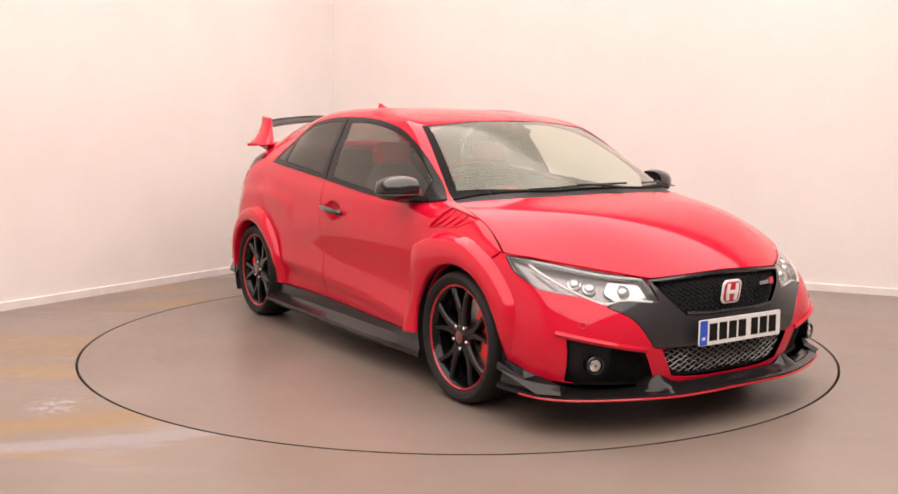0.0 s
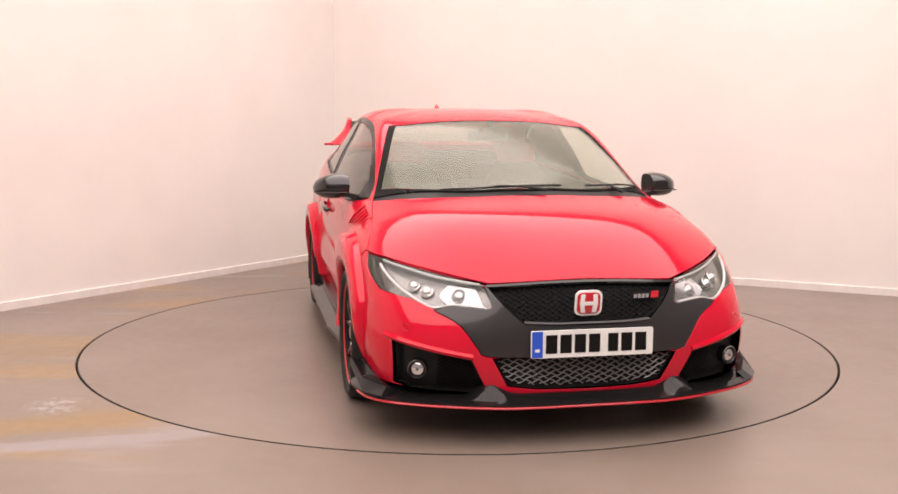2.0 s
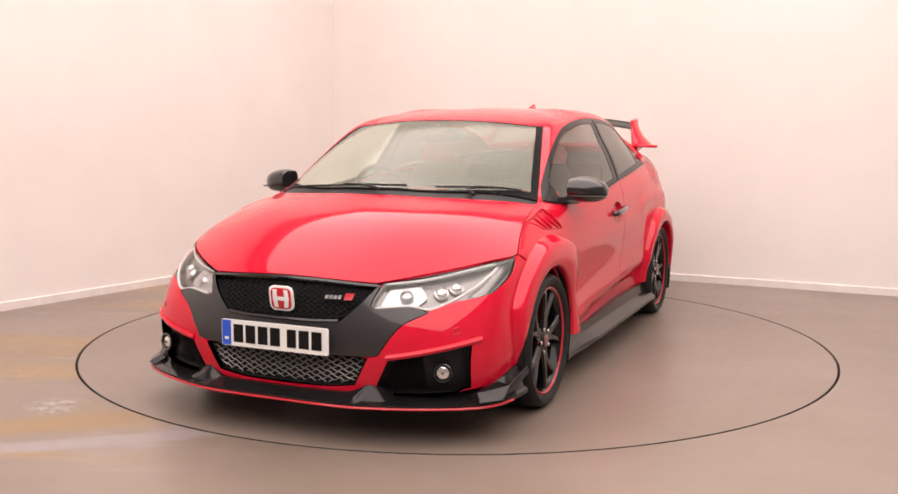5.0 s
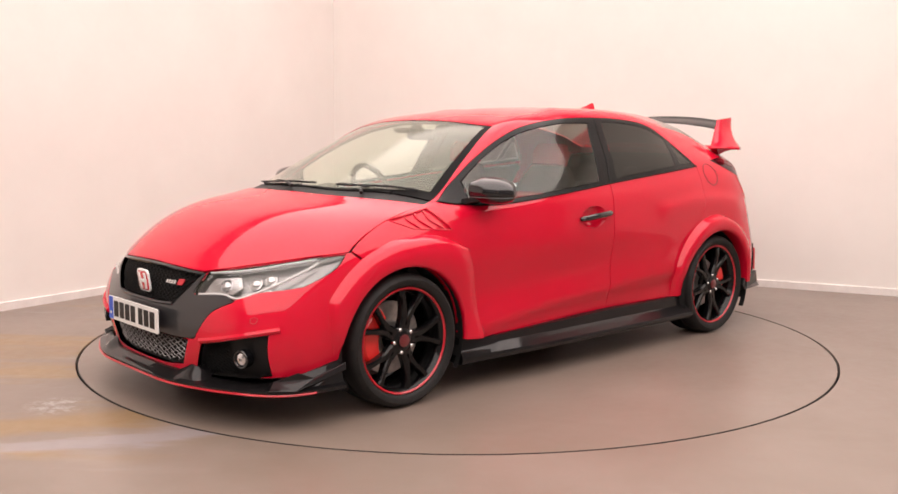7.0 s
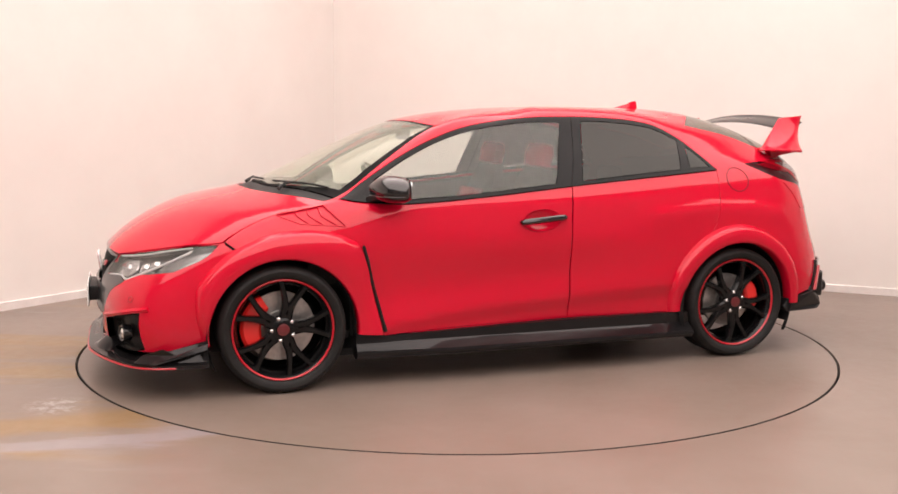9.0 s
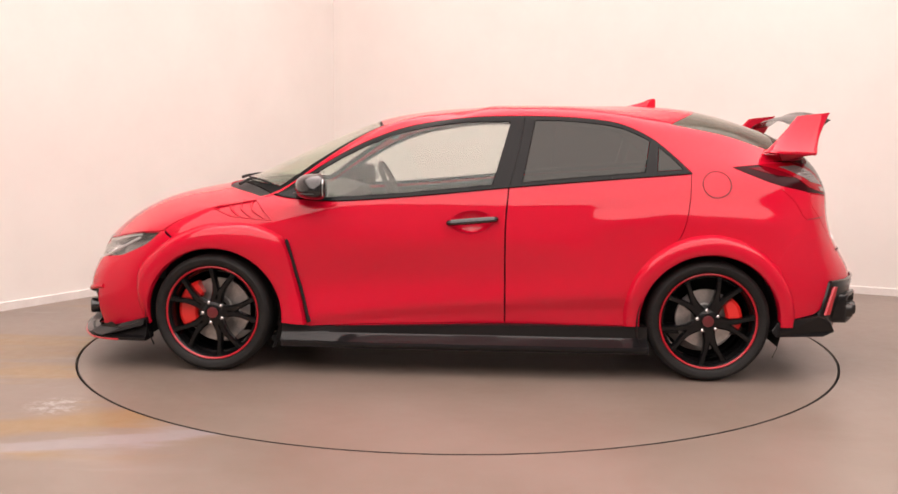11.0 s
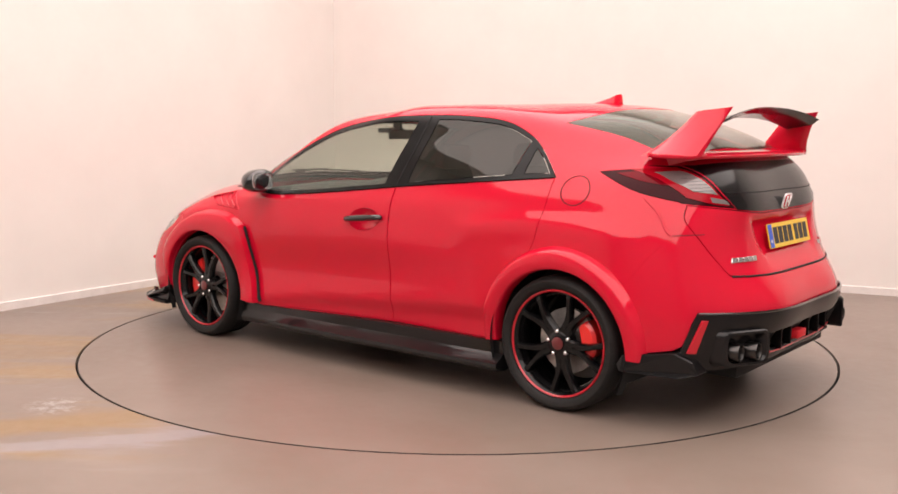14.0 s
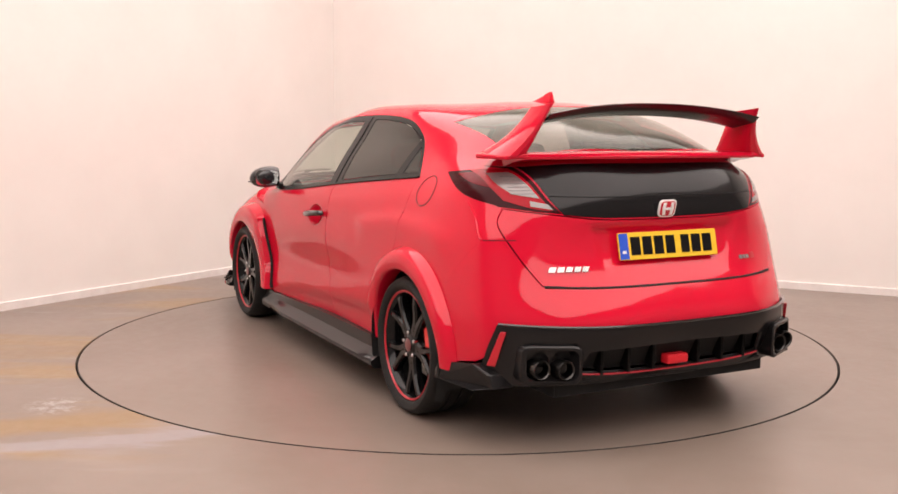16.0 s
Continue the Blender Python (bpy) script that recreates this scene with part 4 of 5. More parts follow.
HUB_Y = .872
FRONT_Y = .890
first_wheel = wheel_proto("wheel")
first_wheel.matrix_basis = pose(WHEEL_X, FRONT_Y, HUB_Z)
copy_thing(first_wheel, pose(-WHEEL_X, HUB_Y, HUB_Z, 0, -14, 0))
copy_thing(first_wheel, pose(WHEEL_X, -FRONT_Y, HUB_Z, 0, 15, 180))
copy_thing(first_wheel, pose(-WHEEL_X, -HUB_Y, HUB_Z, 0, 40, 180))


def brakes(x, s, toward, r_disc):
    disc = lathe([(.055, -.005), (.055, .018), (.075, .02), (.08, .004), (r_disc, .004), (r_disc, -.02), (.08, -.02)], 48, closed=True)
    disc.transform(Matrix.Diagonal((1, s, 1, 1)))
    disc.transform(Matrix.Translation((x, s * .775, HUB_Z)))
    part("brake_disc", disc, STEEL, car, "bare steel brake disc")
    secs = []
    spread = 46 if toward > 0 else 30
    for k in range(11):
        a = radians(12 + spread * (k / 5 - 1)) if toward > 0 else radians(168 + spread * (k / 5 - 1))
        e = .014 * (abs(k / 5 - 1) ** 3)
        secs.append([(x + r * math.cos(a), s * y, HUB_Z + r * math.sin(a)) for r, y in ((.100 + e, .80), (.100 + e, .826), (.112 + e, .838), (r_disc + .014 - e, .838), (r_disc + .03 - e, .826), (r_disc + .03 - e, .77))])
    part("brake_caliper", loft(secs), CALIPER, car, "bright red brake caliper")
    liner = lathe([(.362, .90), (.372, .86), (.375, .60), (.30, .59), (.0, .59)], 40)
    liner = merged(liner)
    bmesh.ops.delete(liner, geom=[v for v in liner.verts if v.co.z < -.17], context="VERTS")
    liner.transform(Matrix.Diagonal((1, s, 1, 1)))
    liner.transform(Matrix.Translation((x, 0, .288)))
    part("wheel_arch_liner", liner, DARK, car, "black wheel arch liner")


for sg in (1, -1):
    brakes(WHEEL_X, sg, 1, .172)
    brakes(-WHEEL_X, sg, -1, .152)


# ---- arch flares ----
def flare(name, cx, cz, r_in, table_r, rises, s, closed_back):
    secs = []
    a_list = np.arange(table_r[0][0], table_r[-1][0] + .1, 3.0)
    for a in a_list:
        ro = float(np.interp(a, [q[0] for q in table_r], [q[1] for q in table_r]))
        h = float(np.interp(a, [q[0] for q in rises], [q[1] for q in rises]))
        ca, sa = math.cos(radians(a)), math.sin(radians(a))

        def at(r, lift):
            x, z = cx + r * ca, cz + r * sa
            return (x, s * (surf("L", x, max(z, .2)).y + lift), z)
        mid = r_in + (ro - r_in) * .5
        secs.append([at(r_in + .004, -.035), at(r_in, h - .018), at(r_in + .004, h - .004), at(r_in + .012, h), at(mid, h * 1.06), at(ro - .022, h * .98), at(ro - .010, h * .86), at(ro, h * .45 if not closed_back or a < 128 else h * .85), at(ro + .012, -.006)])
    return part(name, loft(secs, closed_section=False, caps=False), RED, car, "red flared wheel arch", angle=50)


for sg in (1, -1):
    flare("front_arch_flare", 1.286, .285, .362, [(-8, .385), (5, .40), (20, .44), (30, .470), (48, .463), (70, .464), (97, .489), (122, .540), (131, .556), (140, .520), (152, .478), (164, .462), (176, .470), (186, .488)],
          [(-8, .0), (4, .016), (16, .032), (34, .042), (60, .047), (90, .054), (131, .055), (186, .06)], sg, True)
    flare("rear_arch_flare", -1.30, .295, .352, [(-4, .425), (30, .438), (90, .445), (150, .432), (184, .425)], [(-4, .03), (20, .042), (90, .052), (150, .046), (184, .034)], sg, False)
    # dark slot behind the front flare
    surf_tube("fender_slot", DARK, "L", [(.895, .70), (.872, .62), (.846, .51), (.818, .41), (.780, .262)], [.005] + [.0085] * 30 + [.011] * 2, .010, sides=(sg,))


# ---- sills, splitter, rear skirt ----
def side_skirt(s):
    secs = []
    for k in range(25):
        x = .93 - 1.92 * k / 24
        f = min(1, max(0, (.80 - x) / .35))
        zt = float(np.interp(x, [-1, -.25, .78, .93], [.262, .262, .234, .258]))
        secs.append([(x, s * .78, .135), (x, s * .85, .122), (x, s * (.89 + .02 * f), .130), (x, s * (.895 + .035 * f), .150), (x, s * (.893 + .034 * f), .166), (x, s * (.876 + .006 * f), .192), (x, s * .868, .205), (x, s * .864, zt), (x, s * .80, zt + .004)])
    part("side_skirt", loft(secs), SKIRT_BLACK, car, "satin black side skirt below the doors", angle=28)


for sg in (1, -1):
    side_skirt(sg)

LIP = [(2.205, 0), (2.205, .18), (2.197, .33), (2.170, .45), (2.125, .58), (2.06, .72), (1.985, .83), (1.91, .885), (1.82, .912), (1.73, .925), (1.655, .928)]


def splitter():
    line = spline([(x, y, 0) for x, y in LIP], 5)
    secs = []
    n = len(line)
    for i, p in enumerate(line):
        d = (line[min(i + 1, n - 1)] - line[max(i - 1, 0)]).normalized()
        out = Vector((d.y, -d.x, 0))
        if out.x < 0 and p.x > 2.0:
            out = -out
        if out.y < 0 and p.x < 1.95:
            out = -out
        y = p.y
        zt = float(np.interp(y, [0, .32, .37, .42, .47, .53, .75, .86], [.193, .195, .212, .238, .220, .184, .182, .192]))
        back = float(np.interp(y, [0, .3, .42, .6, .86], [.055, .06, .075, .085, .09]))
        zb = .150
        if p.x < 1.95:
            f = (1.95 - p.x) / .30
            zt = .196 + .075 * f
            back = .09 - .05 * f
            zb = .150
        lipw = .02 + .012 * (1 if y > .5 and p.x > 1.9 else 0)
        a, b, c = p, p - out * lipw, p - out * back
        secs.append([a + Vector((0, 0, zb)), a + Vector((0, 0, zb + .016)), b + Vector((0, 0, zb + .026)), b - out * .012 + Vector((0, 0, (zb + zt) / 2 + .006)), c + Vector((0, 0, zt)), c - out * .05 + Vector((0, 0, zt + .002)), c - out * .08 + Vector((0, 0, zb)), b + Vector((0, 0, zb - .003))])
    full = [[Vector((q.x, -q.y, q.z)) for q in r] for r in secs[:0:-1]] + secs
    part("front_splitter", loft(full), SKIRT_BLACK, car, "satin black front splitter", angle=24)
    stripe = [p + Vector((.002, 0, .153)) for p in line[:42]]
    stripe = [Vector((q.x, -q.y, q.z)) for q in stripe[:0:-1]] + stripe
    part("splitter_stripe", tube(stripe, .0055, 6), RED_TRIM, car, "thin red stripe along the splitter edge")
    for s in (1, -1):
        # corner blade in front of the wheel
        blade = [(1.995, s * .842, .176), (1.90, s * .905, .172), (1.66, s * .935, .235), (1.655, s * .925, .266), (1.80, s * .897, .215), (1.86, s * .868, .240), (1.95, s * .81, .205)]
        part("corner_blade", prism(blade, (0, -s * .03, -.012), .003), SKIRT_BLACK, car, "satin black aerodynamic corner blade", smooth=False)


splitter()

REAR_SKIRT = outline(("R", [(0, .49), (.4, .495), (.767, .50)]), ("R", [(.767, .50), (.79, .42), (.803, .335)]), ("L", [(-1.85, .335), (-1.675, .305)]), ("UV", [to_uv("L", -1.675, .25) * [1, 0] + [0, .002], (U1, .002)]))
RECESS = outline(("R", [(0, .408), (.3, .406), (.455, .400)]), ("R", [(.455, .400), (.475, .31)]), ("R", [(.475, .31), (.3, .298), (0, .290)]))
panel("rear_skirt", SKIRT_BLACK, REAR_SKIRT, (RECESS,), lift=.012, lip=.03, label="black plastic lower rear bumper")
panel("diffuser_recess", DARK, RECESS, lift=-.035, gap=0, lip=-.03, label="dark recess above the diffuser")
for sg in (1, -1):
    surf_tube("skirt_edge", BLACK_GLOSS, "R", [(0, .492), (.4, .497), (.762, .502)], .006, .012, sides=(sg,), label="glossy upper edge of the lower bumper")


def rounded(cy, cz, w, h, r, n=5):
    """A rounded rectangle's (y, z) points."""
    out = []
    for qx, qz, a in ((1, 1, 0), (-1, 1, 90), (-1, -1, 180), (1, -1, 270)):
        for k in range(n + 1):
            t = radians(a + 90 * k / n)
            out.append((cy + qx * (w / 2 - r) + r * math.cos(t), cz + qz * (h / 2 - r) + r * math.sin(t)))
    return out


def tail_lower():
    for s in (1, -1):
        cy = s * .612
        rings = []
        for off, g in ((.10, 0), (.0, 0), (-.058, .0), (-.065, -.006), (-.063, -.016), (-.01, -.03)):
            rings.append([(surf("R", min(abs(y), .76), .36).x * (1 if abs(y) < .76 else .99) + off, y, z) for y, z in rounded(cy, .352, .215 + 2 * g, .155 + 2 * g, .03)])
        surround = part("exhaust_surround", loft(rings, caps=True), SKIRT_BLACK, car, "black exhaust pipe surround", angle=40)
        for k in (-1, 1):
            pipe = lathe([(.031, 0), (.031, -.10), (.0, -.10), (.0, -.105), (.037, -.105), (.039, .0), (.037, .006), (.033, .004)], 28, closed=True)
            pipe.transform(Matrix.Translation((surf("R", .612 + .043 * k, .36).x - .062, s * (.612 + .043 * k), .335)) @ pose(0, 0, 0, 0, 0, 90))
            part("exhaust_pipe", pipe, EXHAUST, surround, "dark round steel exhaust pipe", angle=40)
        refl = [surf("R", s * s * q[0], q[1], .016) for q in ((.758, .475), (.742, .475), (.768, .335), (.79, .335))]
        refl = [Vector((p.x, s * p.y, p.z)) for p in refl]
        part("reflector", prism(refl, (-.012, s * .006, 0), .002), RED_TRIM, car, "slim red upright reflector", smooth=False)
        # low wing behind the rear wheel
        w = [(-1.61, s * .893, .262), (-1.64, s * .893, .305), (-1.86, s * .85, .335), (-1.93, s * .81, .30), (-1.955, s * .80, .245), (-1.88, s * .865, .232), (-1.63, s * .905, .232)]
        part("rear_corner_skirt", prism(w, (0, -s * .09, 0), .006), SKIRT_BLACK, car, "satin black corner skirt behind the rear wheel", smooth=False)
    # diffuser: floor, four fins, lower lip
    secs = []
    for k in range(25):
        y = -.5 + k / 24
        z = .226 + .02 * (abs(y) / .5) ** 2
        secs.append([(-1.80, y, z - .05), (-2.05, y, z + .015), (-2.068, y, z + .022), (-2.068, y, z + .032), (-2.03, y, z + .04), (-1.80, y, z)])
    part("diffuser", loft(secs), BLACK_PLASTIC, car, "black rear diffuser")
    for y in (-.38, -.25, -.12, .12, .25, .38):
        x = surf("R", abs(y), .35).x
        part("diffuser_fin", box(x + .004, x + .06, y - .008, y + .008, .29, .402, .004), GRILLE_BLACK, car)
    stripe = [surf2("R", y, .287 + .02 * (y / .47) ** 2, .016) for y in np.linspace(-.47, .47, 25)]
    part("diffuser_stripe", tube(stripe, .004, 6), RED_TRIM, car, "thin red stripe along the diffuser")
    part("rear_fog_lamp", box(-2.110, -2.06, -.055, .055, .302, .342, .008), glowing("fog_red", (.6, .01, .02), .15), car, "small red rear fog lamp")


tail_lower()


# ---- rear wing, aerial, mirrors, handles ----
def rear_wing():
    # lip along the rear window's foot
    secs = []
    for k in range(41):
        y = -.62 + 1.24 * k / 40
        e = abs(y) / .62
        xf, xb = -1.70 + .02 * e, -1.962 + .095 * e ** 2.2
        z = 1.172 - .004 * e
        secs.append([(xf, y, z - .012), (xf - .05, y, z + .014 - .004 * e), ((xf + xb) / 2 - .03, y, z + .014), (xb + .01, y, z + .004), (xb, y, z - .006), (xb + .004, y, z - .016), ((xf + xb) / 2, y, z - .03), (xf - .02, y, z - .05)])
    lip = part("wing_lip", loft(secs), RED, car, "red lip below the rear wing", angle=40)
    for s in (1, -1):
        # upright, leaning in and back
        secs = []
        for k in range(13):
            t = k / 12
            z = 1.165 + .200 * t
            xf = -1.585 - .200 * t ** .8
            xb = -1.865 - .088 * t ** 1.3
            yc = .600 - .052 * t + .055 * (1 - t) ** 2.5
            th = .062 * (1 - t) ** 2 + .017
            row = []
            for q in range(16):
                c = math.cos(q * math.tau / 16)
                sn = math.sin(q * math.tau / 16)
                row.append(((xf + xb) / 2 + (xf - xb) / 2 * math.copysign(abs(c) ** .75, c), s * (yc + th * sn), z + .01 * t * (-c)))
            secs.append(row)
        up = part("wing_upright", loft(secs), RED, car, "red leaning wing upright")
        wl = [(-1.60, s * .60, 1.160), (-1.64, s * .715, 1.156), (-1.72, s * .765, 1.154), (-1.85, s * .70, 1.150), (-1.87, s * .60, 1.156)]
        part("winglet", prism(wl, (0, 0, .020), .006), RED, car, "small red winglet at the foot of the wing", angle=50)
    secs = []
    for k in range(37):
        y = -.553 + 1.106 * k / 36
        e = abs(y) / .553
        z = 1.354 - .050 * e ** 2.2
        xc = -1.862 - .01 * e
        ch, th = .086 - .014 * (1 - e), .0095
        row = []
        for q in range(14):
            a = q * math.tau / 14
            c, sn = math.cos(a), math.sin(a)
            row.append((xc + ch * c, y, z + th * sn * (1 if sn > 0 else .6) - .018 * c + .012 * (c < -.9)))
        secs.append(row)
    part("wing_blade", loft(secs), SKIRT_BLACK, car, "satin black arched rear wing blade")


rear_wing()


def aerial():
    prof = [(-.90, .034, 1.410), (-.97, .032, 1.424), (-1.04, .020, 1.444), (-1.075, .010, 1.459), (-1.095, .006, 1.463), (-1.112, .006, 1.462)]
    secs = []
    for x, w, zt in prof:
        zb = 1.402
        secs.append([(x, -w, zb), (x, -w * .8, zb + (zt - zb) * .5), (x, -w * .35, zt - .002), (x, 0, zt), (x, w * .35, zt - .002), (x, w * .8, zb + (zt - zb) * .5), (x, w, zb)])
    secs.append([(-1.112, -.020, 1.402), (-1.112, -.014, 1.42), (-1.114, -.004, 1.45), (-1.114, 0, 1.452), (-1.114, .004, 1.45), (-1.112, .014, 1.42), (-1.112, .020, 1.402)])
    part("aerial", loft(secs), RED, car, "red shark-fin roof aerial")


aerial()


def mirror(s):
    secs = []
    for k in range(17):
        t = k / 16
        y = .842 + .180 * t
        f = max(0.02, (1 - (max(0, t - .25) / .75) ** 2.6)) ** .5
        g = min(1, .55 + t * 2.2)
        cx, cz = .755 - .035 * t, .976 - .012 * t
        row = []
        for q in range(22):
            a = q * math.tau / 22
            c, sn = math.cos(a), math.sin(a)
            hx = (.098 if c > 0 else .072) * (f * .75 + .25 * f * f)
            hz = (.070 if sn > 0 else .062) * f
            row.append((cx + hx * math.copysign(abs(c) ** (.9 if c > 0 else .5), c), s * y, cz + hz * g ** .3 * math.copysign(abs(sn) ** .8, sn)))
        secs.append(row)
    m = part("door_mirror", loft(secs), BLACK_GLOSS, car, "glossy black door mirror")
    gl = [(.676, s * y, z) for y, z in rounded(.925, .973, .145, .092, .03)]
    part("mirror_glass", prism(gl, (.004, 0, 0)), CHROME, m, "mirror glass", smooth=False)
    trim = [(.852 - .03 * t, s * (.85 + .165 * t), .946) for t in (0, .25, .5, .75)] + [(.78, s * 1.016, .945), (.72, s * 1.017, .945)]
    part("mirror_trim", tube(spline(trim, 4), .0025, 6), GREY_METALLIC, m, "thin grey line round the mirror")
    arm = [[(.86, s * .80, .905), (.86, s * .80, .935), (.76, s * .80, .935), (.76, s * .80, .905)], [(.84, s * .85, .922), (.84, s * .85, .944), (.75, s * .85, .944), (.75, s * .85, .922)], [(.82, s * .90, .93), (.82, s * .90, .955), (.74, s * .90, .955), (.74, s * .90, .93)]]
    part("mirror_arm", loft(arm), BLACK_PLASTIC, m)


def handle(s):
    # red dished cup and black grip
    cup = bmesh.new()
    rings = []
    for r in (1.04, .9, .7, .45, .2, 0.02):
        ring = []
        for k in range(24):
            a = k * math.tau / 24
            dx = .105 * r * math.cos(a)
            p, n = on_surface(to_uv("L", -.075 + dx, .800 + .055 * r * math.sin(a) - .05 * dx), -.001 - .026 * (1 - min(1, r) ** 2))
            ring.append(cup.verts.new((p[0], s * p[1], p[2])))
        rings.append(ring)
    for a, b in zip(rings, rings[1:]):
        for k in range(24):
            cup.faces.new((a[k], a[(k + 1) % 24], b[(k + 1) % 24], b[k]))
    door = DOORS["L" if s > 0 else "R"]
    part("handle_cup", cup, RED, door, "red dished recess behind the handle")
    pts = [(.048, .793, .004), (.03, .795, .022), (-.04, .801, .030), (-.12, .808, .030), (-.19, .814, .023), (-.208, .816, .004)]
    line = [surf("L", x, z, l) for x, z, l in pts]
    line = spline([tuple(p) for p in line], 4)
    n = len(line)
    rad = [.010 + .007 * math.sin(math.pi * min(1, max(0, i / (n - 1)))) ** .5 for i in range(n)]
    part("door_handle", tube([(p.x, s * p.y, p.z) for p in line], rad, 10), BLACK_GLOSS, door, "glossy black pull handle")


def vent(s):
    panel("vent_back", RED, VENT, lift=-.007, gap=-.004, lip=.0, side="L" if s > 0 else "R", label="recessed dark red vent back")
    for a, b in (((1.315, .855), (1.075, .897)), ((1.075, .897), (.975, .795)), ((.975, .795), (1.20, .812)), ((1.20, .812), (1.315, .855))):
        surf_tube("vent_frame", RED, "L", [(a[0] + (b[0] - a[0]) * k / 6, a[1] + (b[1] - a[1]) * k / 6) for k in range(7)], .004, .0, sides=(s,), straight=True)
    for k in range(4):
        x = 1.215 - .058 * k
        pts = [(x, .870 + .0095 * k), (x - .018 * .5, .85), (x - .062 - .008 * k, .812 - .003 * k)]
        surf_tube("vent_slat", RED, "L", pts, .006, -.005, sides=(s,), per=3)


for sg in (1, -1):
    mirror(sg)
    handle(sg)
    vent(sg)
surf_tube("fuel_flap_seam", DARK, "L", [(-1.33 + .072 * math.cos(k * math.tau / 32), 1.0 + .066 * math.sin(k * math.tau / 32)) for k in range(33)], .0022, 0, straight=True)
for sg in (1, -1):
    surf_tube("quarter_crease", RED, "L", [(-1.66, .985), (-1.73, .92), (-1.775, .845), (-1.80, .825)], [.002] + [.007] * 22 + [.002] * 2, -.002, sides=(sg,))


# ---- lamps at the front ----

def headlight(sd):
    s = 1 if sd == "L" else -1
    head = panel("headlight", LAMP_GREY, HEADLIGHT, lift=-.045, gap=.0, lip=-.04, side=sd, label="swept-back headlight with grey inner housing")
    refl = outline(("F", [(.43, .552), (.455, .628)]), ("F", [(.455, .628), (.56, .645)]), ("F", [(.56, .645), (.60, .60), (.575, .568)]), ("F", [(.575, .568), (.52, .562), (.43, .552)]))
    panel("lamp_reflector", LAMP_WHITE, refl, lift=-.030, gap=.0, lip=.012, side=sd, label="silver headlight reflector", parent=head)
    for y, z, r in ((.525, .60, .028), (.648, .618, .026), (.695, .636, .025)):
        c, n = on_surface(to_uv("F", y, z), -.032)
        bm = lathe([(r * 1.2, -.006), (r * 1.15, .003), (r * 1.0, .005), (r * .93, .003), (r * .8, .009), (r * .5, .015), (0, .017)], 24)
        q = Vector((n[0], n[1] * s, n[2])).to_track_quat("Y", "Z").to_matrix().to_4x4()
        bm.transform(Matrix.Translation((c[0], c[1] * s, c[2])) @ q)
        part("lamp_projector", bm, SILVER if y > .6 else LAMP_WHITE, head, "round bright projector lamp")
    low = [(.425, .548), (.54, .558), (.60, .548), (.64, .549), (.71, .585), (.758, .622), (.79, .66), (.806, .692)]
    surf_tube("running_light", RUNNING, "F", low, .0065, -.006, parent=head, sides=(s,), label="white running light strip")
    surf_tube("running_light", RUNNING, "F", [(.435, .640), (.54, .652), (.62, .666), (.70, .686), (.79, .708)], .005, -.007, parent=head, sides=(s,), label="white running light strip")
    panel("headlight_lens", LENS, HEADLIGHT, lift=-.001, lip=.0005, side=sd, label="clear headlight lens", parent=head)
    # fog lamp pocket
    pocket = panel("fog_pocket", BLACK_PLASTIC, FOG, lift=-.045, gap=0, lip=-.045, side=sd, label="black fog lamp pocket")
    c, n = on_surface(to_uv("F", .693, .296), .008)
    n = Vector((.95, .30 * s, 0)).normalized()
    q = n.to_track_quat("Y", "Z").to_matrix().to_4x4() @ Matrix.Identity(4)
    place = Matrix.Translation((c[0], c[1] * s, c[2])) @ q
    fog = lathe([(.052, -.05), (.052, .0), (.048, .005), (.041, .003), (.036, -.012)], 32)
    fog.transform(place @ Matrix.Scale(.78, 4))
    part("fog_lamp_ring", fog, BLACK_GLOSS, pocket, "black fog lamp ring")
    fl = lathe([(.037, -.014), (.032, -.004), (.018, .002), (0, .004)], 28)
    fl.transform(place @ Matrix.Scale(.78, 4))
    part("fog_lamp", fl, CHROME, pocket, "round clear fog lamp")
    fb = lathe([(.010, .001), (.008, .006), (0, .007)], 14)
    fb.transform(place @ Matrix.Scale(.78, 4))
    part("fog_bulb", fb, LAMP_GREY, pocket)
    # mesh in the pocket
    wires("fog_mesh", [(.49, .325), (.622, .355), (.635, .20), (.43, .19)], .030, .0026, -.034, GRILLE_BLACK, s, "black mesh beside the fog lamp")
    # body-coloured ledge above the pocket
    ledge = [(.478, .352), (.56, .366), (.68, .392), (.815, .424)]
    surf_tube("bumper_ledge", RED, "F", ledge, .013, .0, sides=(s,), label="red ledge above the fog lamp")
    surf_tube("parking_sensor", RED_TRIM, "F", [(.735 + .013 * math.cos(k * math.tau / 12), .462 + .013 * math.sin(k * math.tau / 12)) for k in range(13)], .0018, .001, sides=(s,), straight=True)


